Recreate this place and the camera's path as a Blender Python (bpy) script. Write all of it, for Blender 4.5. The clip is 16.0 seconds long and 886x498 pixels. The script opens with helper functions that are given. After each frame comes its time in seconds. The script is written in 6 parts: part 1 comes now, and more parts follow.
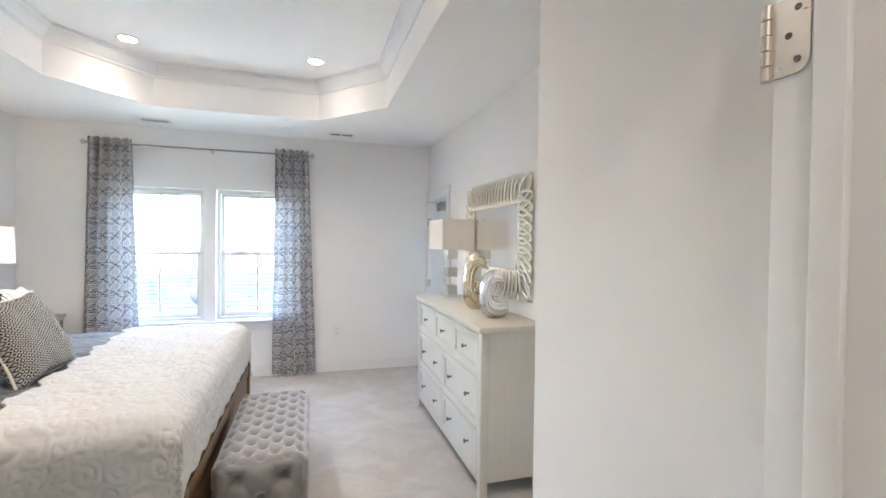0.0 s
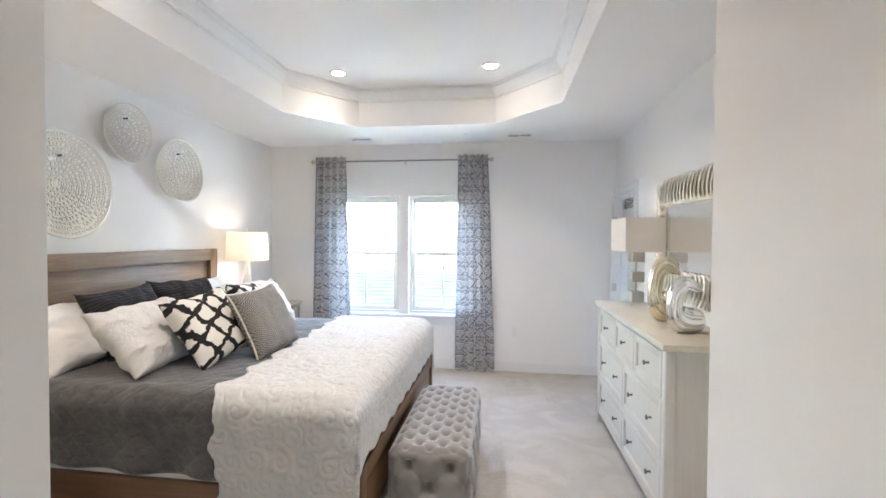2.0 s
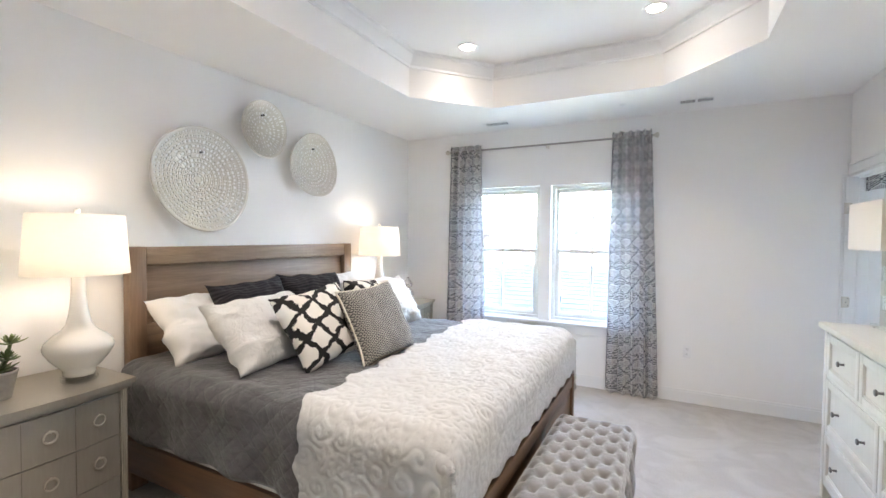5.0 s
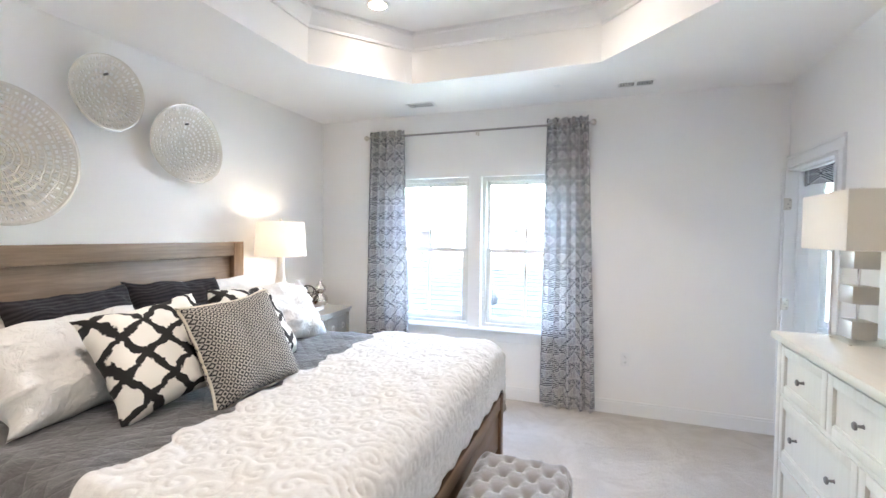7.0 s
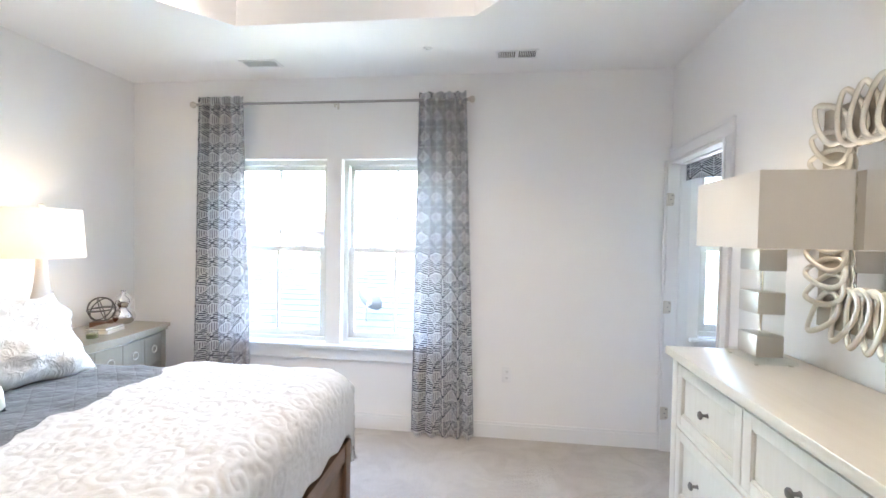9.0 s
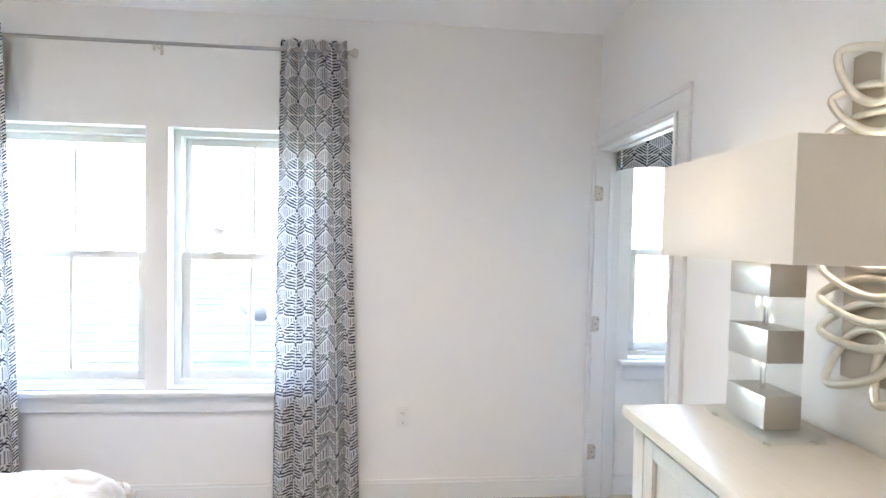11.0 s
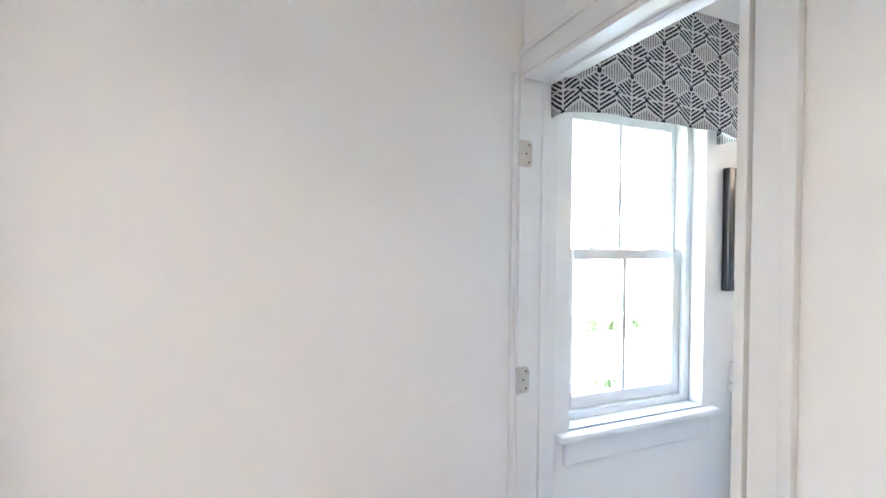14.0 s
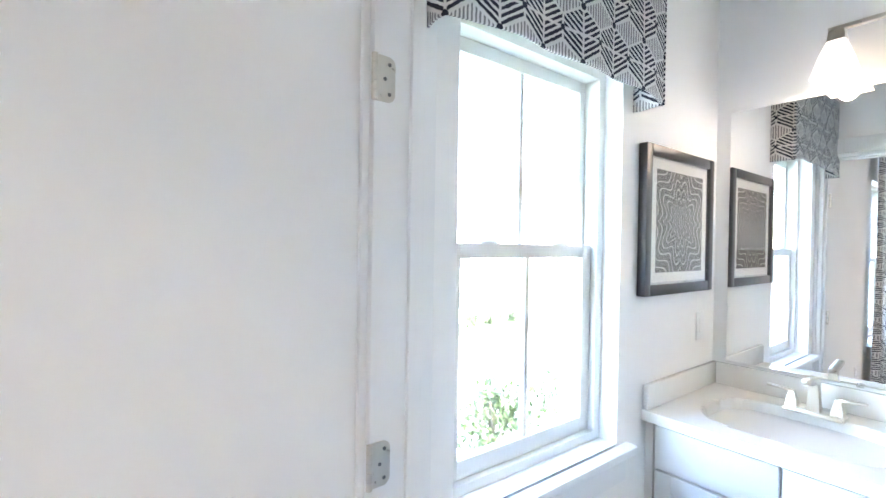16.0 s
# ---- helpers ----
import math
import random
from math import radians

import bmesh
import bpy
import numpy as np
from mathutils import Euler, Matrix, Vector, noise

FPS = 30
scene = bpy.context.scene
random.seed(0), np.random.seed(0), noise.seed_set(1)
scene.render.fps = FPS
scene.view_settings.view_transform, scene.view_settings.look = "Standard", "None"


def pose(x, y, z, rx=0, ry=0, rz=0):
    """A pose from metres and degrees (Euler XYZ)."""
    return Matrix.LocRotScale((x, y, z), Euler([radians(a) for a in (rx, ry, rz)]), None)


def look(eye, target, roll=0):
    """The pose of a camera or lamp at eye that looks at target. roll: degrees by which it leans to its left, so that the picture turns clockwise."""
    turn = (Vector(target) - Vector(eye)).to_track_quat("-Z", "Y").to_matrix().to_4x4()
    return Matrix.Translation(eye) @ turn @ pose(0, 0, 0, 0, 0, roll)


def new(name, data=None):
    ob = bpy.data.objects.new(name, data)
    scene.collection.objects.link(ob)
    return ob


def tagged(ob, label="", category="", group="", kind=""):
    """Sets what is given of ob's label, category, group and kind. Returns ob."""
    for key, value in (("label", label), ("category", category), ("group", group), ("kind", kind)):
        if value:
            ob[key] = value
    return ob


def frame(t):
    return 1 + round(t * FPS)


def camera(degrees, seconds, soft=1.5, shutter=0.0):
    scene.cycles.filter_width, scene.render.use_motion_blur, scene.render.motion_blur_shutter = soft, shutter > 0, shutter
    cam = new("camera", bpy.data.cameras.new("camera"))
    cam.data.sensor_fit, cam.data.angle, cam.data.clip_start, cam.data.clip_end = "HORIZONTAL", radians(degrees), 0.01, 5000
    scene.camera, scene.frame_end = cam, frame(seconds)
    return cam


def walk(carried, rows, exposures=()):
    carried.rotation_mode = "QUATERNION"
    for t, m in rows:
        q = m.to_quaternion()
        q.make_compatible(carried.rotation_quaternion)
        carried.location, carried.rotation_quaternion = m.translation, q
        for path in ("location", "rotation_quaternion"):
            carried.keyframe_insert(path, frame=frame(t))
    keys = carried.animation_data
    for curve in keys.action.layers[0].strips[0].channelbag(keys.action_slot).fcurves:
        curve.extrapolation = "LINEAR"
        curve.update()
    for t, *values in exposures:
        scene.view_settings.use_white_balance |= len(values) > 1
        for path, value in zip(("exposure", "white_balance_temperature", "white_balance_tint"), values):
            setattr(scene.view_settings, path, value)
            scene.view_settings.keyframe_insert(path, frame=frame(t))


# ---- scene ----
cam = camera(90.2, 16.0)
PATH = [
    (0, (0.269, 0.061, 1.547), (0.847, 1.976, 1.513), 0.7),
    (0.5, (0.312, 0.071, 1.567), (0.716, 2.03, 1.531), 0.6),
    (1, (0.369, 0.083, 1.576), (0.567, 2.073, 1.536), 0.5),
    (1.5, (0.397, 0.099, 1.574), (0.371, 2.098, 1.534), 0.5),
    (2, (0.417, 0.127, 1.567), (0.152, 2.109, 1.521), 0.4),
    (2.5, (0.44, 0.175, 1.555), (-0.053, 2.112, 1.508), 0.4),
    (3, (0.47, 0.266, 1.55), (-0.219, 2.143, 1.5), 0.4),
    (3.5, (0.47, 0.354, 1.551), (-0.38, 2.163, 1.5), 0.4),
    (3.7, (0.466, 0.395, 1.542), (-0.435, 2.18, 1.494), 0.3),
    (5.8, (0.401, 0.947, 1.526), (-0.514, 2.724, 1.465), 0.5),
    (6, (0.398, 1.01, 1.522), (-0.479, 2.806, 1.462), 0.5),
    (6.5, (0.384, 1.169, 1.536), (-0.405, 3.005, 1.472), 0.6),
    (7, (0.382, 1.335, 1.526), (-0.299, 3.215, 1.463), 0.6),
    (7.5, (0.411, 1.521, 1.52), (-0.17, 3.434, 1.456), 0.7),
    (8, (0.447, 1.693, 1.516), (-0.032, 3.633, 1.452), 0.7),
    (8.5, (0.473, 1.888, 1.505), (0.112, 3.854, 1.445), 0.9),
    (9, (0.49, 2.094, 1.496), (0.247, 4.078, 1.442), 1.0),
    (9.2, (0.489, 2.164, 1.494), (0.298, 4.155, 1.444), 1.1),
    (11.5, (0.621, 3.085, 1.523), (0.865, 5.069, 1.464), 1.1),
    (12, (0.636, 3.278, 1.522), (0.976, 5.248, 1.462), 1.1),
    (12.5, (0.666, 3.479, 1.507), (1.114, 5.428, 1.455), 1.2),
    (13, (0.718, 3.726, 1.499), (1.283, 5.644, 1.46), 0.9),
    (13.5, (0.799, 3.928, 1.507), (1.455, 5.817, 1.46), 0.8),
    (14, (0.875, 4.101, 1.479), (1.636, 5.951, 1.461), 0.7),
    (14.5, (0.966, 4.244, 1.469), (1.835, 6.045, 1.457), 0.8),
    (15, (1.053, 4.369, 1.463), (2.052, 6.101, 1.454), 0.9),
    (15.5, (1.153, 4.489, 1.467), (2.272, 6.146, 1.453), 0.9),
    (16, (1.259, 4.6, 1.465), (2.471, 6.19, 1.445), 0.9),
]
walk(cam, [(t, look(eye, target, roll)) for t, eye, target, roll in PATH], [(0.0, 6.53, 6850, 16), (3.5, 6.55, 6850, 16), (9.0, 6.67, 6960, 17), (12.5, 6.73, 7150, 18), (14.0, 6.76, 7130, 18), (16.0, 6.88, 7000, 17)])

# ---- light ----
world = bpy.data.worlds.new("world")
scene.world = world
world.use_nodes = True
wn = world.node_tree.nodes
sky = wn.new("ShaderNodeTexSky")
sky.sky_type, sky.sun_disc = "NISHITA", False
sky.sun_elevation, sky.sun_rotation = radians(48), radians(180)
world.node_tree.links.new(sky.outputs[0], wn["Background"].inputs[0])
wn["Background"].inputs[1].default_value = 0.15
sun = new("sun", bpy.data.lights.new("sun", "SUN"))
sun.data.energy, sun.data.angle, sun.data.color = 0.5, radians(10), (1.0, 0.95, 0.88)
sun.matrix_world = look((0, -8, 9), (0, 0, 0))


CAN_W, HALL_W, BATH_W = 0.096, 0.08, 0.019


def lamp(name, kind, where, watts, size=0.03, color=(1, 0.82, 0.62), target=None, spread=None):
    d = bpy.data.lights.new(name, kind)
    d.energy, d.color = watts, color
    if kind == "AREA":
        d.shape, d.size = "DISK", size
        d.spread = radians(spread or 180)
    else:
        d.shadow_soft_size = size
    ob = new(name, d)
    ob.matrix_world = look(where, target) if target else pose(*where)
    return ob


# ---- materials ----
class Mat:
    """A node material, with short helpers for its nodes."""

    def __init__(self, name, color=(0.8, 0.8, 0.8), rough=0.5, metal=0.0):
        self.m = bpy.data.materials.new(name)
        self.m.use_nodes = True
        self.t = self.m.node_tree
        self.b = self.t.nodes["Principled BSDF"]
        self.put("Base Color", (*color, 1))
        self.put("Roughness", rough)
        self.put("Metallic", metal)
        self.c = None

    def put(self, socket, value):
        self.feed(value, self.b.inputs[socket])

    def feed(self, value, socket):
        if isinstance(value, bpy.types.NodeSocket):
            self.t.links.new(value, socket)
        elif value is not None:
            socket.default_value = value

    def node(self, kind, out=0, **inputs):
        n = self.t.nodes.new(kind)
        for k, v in inputs.items():
            self.feed(v, n.inputs[k.replace("_", " ")])
        return n.outputs[out]

    def math(self, op, a, b=0.0, c=0.0):
        n = self.t.nodes.new("ShaderNodeMath")
        n.operation = op
        for s, v in zip(n.inputs, (a, b, c)):
            self.feed(v, s)
        return n.outputs[0]

    def mix(self, fac, a, b):
        n = self.t.nodes.new("ShaderNodeMix")
        n.data_type = "RGBA"
        self.feed(fac, n.inputs[0])
        for i, v in ((6, a), (7, b)):
            self.feed(v if isinstance(v, bpy.types.NodeSocket) else (*v[:3], 1), n.inputs[i])
        return n.outputs[2]

    def at(self, which="Object"):
        if self.c is None:
            self.c = self.t.nodes.new("ShaderNodeTexCoord")
        return self.c.outputs[which]

    def stretch(self, vec, scale):
        n = self.t.nodes.new("ShaderNodeMapping")
        n.inputs["Scale"].default_value = scale
        self.feed(vec, n.inputs["Vector"])
        return n.outputs[0]

    def noise(self, scale, detail=3.0, vec=None, rough=0.55, distortion=0.0):
        return self.node("ShaderNodeTexNoise", 0, Vector=vec or self.at(), Scale=scale, Detail=detail, Roughness=rough, Distortion=distortion)

    def ramp(self, fac, lo, hi):
        n = self.t.nodes.new("ShaderNodeMapRange")
        n.inputs[1].default_value, n.inputs[2].default_value = lo, hi
        self.feed(fac, n.inputs[0])
        return n.outputs[0]

    def bump(self, height, strength=0.3, depth=0.002):
        n = self.t.nodes.new("ShaderNodeBump")
        n.inputs["Strength"].default_value, n.inputs["Distance"].default_value = strength, depth
        self.feed(height, n.inputs["Height"])
        self.put("Normal", n.outputs[0])
        return self


def tone(color, k):
    return tuple(min(1.0, v * k) for v in color)


def plain(name, color, rough, metal=0.0, var=0.06, scale=6.0, bump=0.1, fine=120.0, depth=0.001, rvar=0.08):
    """Two scales of variation: broad wear in colour and gloss, fine grain in relief."""
    m = Mat(name, color, rough, metal)
    broad = m.noise(scale, 4)
    m.put("Base Color", m.mix(broad, tone(color, 1 - var), tone(color, 1 + var)))
    m.put("Roughness", m.math("MULTIPLY_ADD", m.noise(scale * 3.1, 3), 2 * rvar, rough - rvar))
    return m.bump(m.noise(fine, 3), bump, depth)


def wood(name, dark, light, along, rough=0.45, grain=9.0):
    """Grain drawn out along one axis (0, 1 or 2)."""
    m = Mat(name, light, rough)
    s = [1.0, 1.0, 1.0]
    s[along] = 0.06
    v = m.stretch(m.at(), s)
    long = m.noise(grain, 6, v, 0.65, 1.6)
    fine = m.noise(grain * 9, 4, v, 0.7)
    blotch = m.noise(2.3, 3)
    mix = m.math("ADD", m.math("MULTIPLY", m.ramp(long, 0.3, 0.72), 0.75), m.math("MULTIPLY", m.ramp(fine, 0.35, 0.7), 0.25))
    col = m.mix(mix, dark, light)
    m.put("Base Color", m.mix(m.math("MULTIPLY", m.ramp(blotch, 0.35, 0.75), 0.45), col, tone(dark, 0.8)))
    m.put("Roughness", m.math("MULTIPLY_ADD", fine, 0.2, rough - 0.1))
    return m.bump(fine, 0.25, 0.0008)


def fabric(name, a, b, rough=0.9, weave=700.0, var=0.1):
    m = Mat(name, a, rough)
    m.put("Base Color", m.mix(m.noise(5.0, 4), tone(a, 1 - var), tone(b, 1 + var)))
    m.put("Sheen Weight", 0.25)
    h = m.math("ADD", m.noise(weave, 2), m.math("MULTIPLY", m.noise(35.0, 4), 1.5))
    return m.bump(h, 0.35, 0.002)


WALL = plain("wall_paint", (0.875, 0.865, 0.85), 0.75, var=0.012, scale=1.3, bump=0.12, fine=260.0, depth=0.0006)
CEIL = plain("ceiling_paint", (0.885, 0.877, 0.863), 0.85, var=0.01, scale=1.1, bump=0.12, fine=200.0, depth=0.0006)
TRIM = plain("trim_paint", (0.83, 0.83, 0.825), 0.38, var=0.012, scale=2.0, bump=0.05, fine=90.0, depth=0.0004)
VINYL = plain("window_vinyl", (0.74, 0.73, 0.69), 0.35, var=0.02, scale=4.0, bump=0.03)
RODMETAL = plain("satin_nickel_rod", (0.36, 0.35, 0.34), 0.4, 1.0, var=0.05, scale=20.0)
NICKEL = plain("brushed_nickel", (0.66, 0.62, 0.56), 0.3, 1.0, var=0.05, scale=20.0, bump=0.08, fine=400.0, depth=0.0003)
PEWTER = plain("dark_pewter", (0.20, 0.195, 0.19), 0.38, 1.0, var=0.12, scale=30.0)
CHROME = plain("chrome", (0.8, 0.8, 0.8), 0.08, 1.0, var=0.02, bump=0.0)
BLACK = plain("dark_hole", (0.02, 0.02, 0.02), 0.7, bump=0.0)
SILVERLEAF = plain("champagne_silver", (0.76, 0.71, 0.62), 0.4, 0.9, var=0.12, scale=22.0, bump=0.25, fine=90.0, depth=0.002)
DISCSILVER = plain("hammered_silver", (0.68, 0.64, 0.58), 0.34, 0.95, var=0.1, scale=16.0, bump=0.3, fine=60.0, depth=0.002)
VASESILVER = plain("mercury_silver", (0.76, 0.75, 0.74), 0.12, 1.0, var=0.05, scale=14.0, bump=0.1, fine=30.0)
VASEGOLD = plain("mercury_gold", (0.77, 0.69, 0.53), 0.14, 1.0, var=0.1, scale=12.0, bump=0.1, fine=30.0)
STONE = plain("white_cultured_marble", (0.83, 0.81, 0.77), 0.12, var=0.03, scale=5.0, bump=0.0)
CABWHITE = plain("white_cabinet_paint", (0.80, 0.80, 0.79), 0.35, var=0.02, scale=3.0, bump=0.04)
GLAZE = plain("white_glazed_ceramic", (0.80, 0.77, 0.72), 0.12, var=0.03, scale=8.0, bump=0.03, fine=40.0)
DRESSER = Mat("whitewashed_dresser", (0.72, 0.69, 0.62), 0.4)
_v = DRESSER.stretch(DRESSER.at(), (1, 1, 0.06))
_g = DRESSER.noise(60.0, 5, _v, 0.7)
DRESSER.put("Base Color", DRESSER.mix(_g, (0.56, 0.525, 0.45), (0.67, 0.645, 0.59)))
DRESSER.bump(_g, 0.12, 0.0006)
DRESSTOP = Mat("whitewashed_top", (0.72, 0.67, 0.58), 0.33)
_v = DRESSTOP.stretch(DRESSTOP.at(), (1, 0.05, 1))
_g = DRESSTOP.noise(55.0, 5, _v, 0.7)
DRESSTOP.put("Base Color", DRESSTOP.mix(_g, (0.57, 0.52, 0.43), (0.67, 0.625, 0.54)))
DRESSTOP.bump(_g, 0.1, 0.0006)
NSTAND = Mat("champagne_lacquer", (0.38, 0.355, 0.31), 0.33, 0.55)
_v = NSTAND.stretch(NSTAND.at(), (1, 1, 0.1))
_g = NSTAND.noise(80.0, 5, _v, 0.7)
NSTAND.put("Base Color", NSTAND.mix(NSTAND.math("MULTIPLY_ADD", _g, 0.7, NSTAND.math("MULTIPLY", NSTAND.noise(3.0, 2), 0.3)), (0.33, 0.30, 0.255), (0.46, 0.43, 0.375)))
NSTAND.bump(_g, 0.1, 0.0004)
BEDWOOD_H = wood("walnut_stain_across", (0.085, 0.042, 0.02), (0.27, 0.15, 0.075), 1)
BEDWOOD_L = wood("walnut_stain_long", (0.085, 0.042, 0.02), (0.25, 0.135, 0.068), 0)
BEDWOOD_V = wood("walnut_stain_upright", (0.085, 0.042, 0.02), (0.26, 0.145, 0.072), 2)
HEADWOOD_H = wood("weathered_walnut_across", (0.17, 0.11, 0.068), (0.41, 0.285, 0.185), 1)
HEADWOOD_V = wood("weathered_walnut_upright", (0.15, 0.092, 0.054), (0.36, 0.235, 0.145), 2)
BLOCKWOOD = wood("walnut_block", (0.09, 0.04, 0.02), (0.22, 0.1, 0.05), 1, grain=30.0)
WHITECLOTH = fabric("white_cotton", (0.68, 0.668, 0.645), (0.74, 0.73, 0.71), var=0.03)
DARKCLOTH = Mat("charcoal_ribbed", (0.05, 0.045, 0.05), 0.9)
_w = DARKCLOTH.math("SINE", DARKCLOTH.math("MULTIPLY", DARKCLOTH.node("ShaderNodeSeparateXYZ", 1, Vector=DARKCLOTH.at("UV")), 260.0))
DARKCLOTH.put("Base Color", DARKCLOTH.mix(DARKCLOTH.ramp(_w, -1, 1), (0.012, 0.011, 0.014), (0.03, 0.027, 0.032)))
DARKCLOTH.bump(DARKCLOTH.math("ADD", _w, DARKCLOTH.noise(40.0, 3)), 0.5, 0.004)
VELVET = fabric("grey_velvet", (0.20, 0.193, 0.187), (0.24, 0.232, 0.226), weave=900.0, var=0.06)
VELVET.put("Sheen Weight", 0.6)
SHADE = Mat("linen_lampshade", (0.85, 0.80, 0.72), 0.9)
SHADE.put("Transmission Weight", 0.0)
_tr = SHADE.node("ShaderNodeBsdfTranslucent", 0, Color=(0.88, 0.86, 0.82, 1))
_df = SHADE.node("ShaderNodeBsdfDiffuse", 0, Color=SHADE.mix(SHADE.noise(400.0, 2, SHADE.stretch(SHADE.at(), (1, 1, 0.2))), (0.80, 0.77, 0.73), (0.87, 0.85, 0.82)))
_mx = SHADE.t.nodes.new("ShaderNodeMixShader")
_mx.inputs[0].default_value = 0.45
SHADE.t.links.new(_df, _mx.inputs[1])
SHADE.t.links.new(_tr, _mx.inputs[2])
SHADE.t.links.new(_mx.outputs[0], SHADE.t.nodes["Material Output"].inputs["Surface"])


def clear(name, gloss=0.07, tint=(1, 1, 1)):
    m = Mat(name)
    a = m.node("ShaderNodeBsdfTransparent", 0, Color=(*tint, 1))
    g = m.node("ShaderNodeBsdfGlossy", 0, Roughness=0.02)
    x = m.t.nodes.new("ShaderNodeMixShader")
    x.inputs[0].default_value = gloss
    m.t.links.new(a, x.inputs[1])
    m.t.links.new(g, x.inputs[2])
    m.t.links.new(x.outputs[0], m.t.nodes["Material Output"].inputs["Surface"])
    return m


# The pane tint is there to dim the bright outdoors seen through it.
PANE = clear("dimming_pane_glass", 0.05, (0.7, 0.73, 0.73))
ACRYLIC = clear("clear_acrylic", 0.09, (0.97, 0.985, 0.98))
PICGLASS = clear("picture_glass", 0.1)
MIRROR = Mat("mirror_silvering", (0.92, 0.93, 0.93), 0.01, 1.0)


def glow(name, color, strength):
    m = Mat(name, color)
    m.put("Emission Color", (*color, 1))
    m.put("Emission Strength", strength)
    return m


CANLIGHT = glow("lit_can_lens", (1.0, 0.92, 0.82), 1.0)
BATHGLASS = glow("lit_frosted_glass", (1.0, 0.9, 0.76), 0.014)

CARPET = Mat("plush_carpet", (0.52, 0.47, 0.42), 0.95)
_tuft = CARPET.noise(170.0, 3)
_pile = CARPET.ramp(CARPET.noise(3.2, 3, None, 0.6, 1.2), 0.42, 0.6)
_c1 = CARPET.mix(CARPET.ramp(_tuft, 0.25, 0.75), (0.29, 0.265, 0.235), (0.58, 0.545, 0.50))
CARPET.put("Base Color", CARPET.mix(CARPET.math("MULTIPLY", _pile, 0.4), _c1, (0.60, 0.57, 0.535)))
CARPET.put("Sheen Weight", 0.2)
CARPET.bump(CARPET.math("ADD", _tuft, CARPET.math("MULTIPLY", CARPET.noise(28.0, 3), 1.4)), 0.8, 0.01)

QUILT = Mat("charcoal_quilt", (0.10, 0.098, 0.1), 0.85)
_s = QUILT.t.nodes.new("ShaderNodeSeparateXYZ")
QUILT.feed(QUILT.at("UV"), _s.inputs[0])
_u, _w = _s.outputs[0], _s.outputs[1]


def _line(m, v, period):
    return m.math("ABSOLUTE", m.math("SUBTRACT", m.math("FRACT", m.math("DIVIDE", v, period)), 0.5))


_warp = QUILT.math("MULTIPLY", QUILT.noise(9.0, 2), 0.02)
_d1 = _line(QUILT, QUILT.math("ADD", QUILT.math("ADD", _u, _w), _warp), 0.105)
_d2 = _line(QUILT, QUILT.math("SUBTRACT", QUILT.math("SUBTRACT", _u, _w), _warp), 0.105)
_puff = QUILT.math("MINIMUM", QUILT.math("SUBTRACT", 0.5, _d1), QUILT.math("SUBTRACT", 0.5, _d2))
_puff = QUILT.math("POWER", QUILT.ramp(_puff, 0.0, 0.3), 0.4)
_wr = QUILT.noise(24.0, 5, QUILT.stretch(QUILT.at(), (0.6, 1.3, 1.0)), 0.68, 0.9)
QUILT.put("Base Color", QUILT.mix(QUILT.ramp(_wr, 0.3, 0.75), (0.046, 0.045, 0.048), (0.09, 0.088, 0.092)))
QUILT.put("Sheen Weight", 0.35)
QUILT.bump(QUILT.math("ADD", QUILT.math("MULTIPLY", _puff, 0.45), QUILT.math("MULTIPLY", _wr, 1.3)), 0.6, 0.012)

THROW = Mat("ruched_white_throw", (0.8, 0.775, 0.74), 0.95)
_fuzz = THROW.noise(260.0, 4)
_soft = THROW.noise(45.0, 3)
THROW.put("Base Color", THROW.mix(_soft, (0.50, 0.49, 0.47), (0.57, 0.56, 0.545)))
THROW.put("Sheen Weight", 0.3)
THROW.bump(THROW.math("ADD", _fuzz, THROW.math("MULTIPLY", _soft, 0.8)), 0.5, 0.006)
RUCHED = Mat("ruched_white_cotton", (0.8, 0.78, 0.75), 0.9)
_rn = RUCHED.noise(17.0, 4, RUCHED.at("UV"), 0.6, 1.8)
RUCHED.put("Base Color", RUCHED.mix(_rn, (0.65, 0.638, 0.615), (0.74, 0.73, 0.71)))
RUCHED.bump(_rn, 0.7, 0.02)


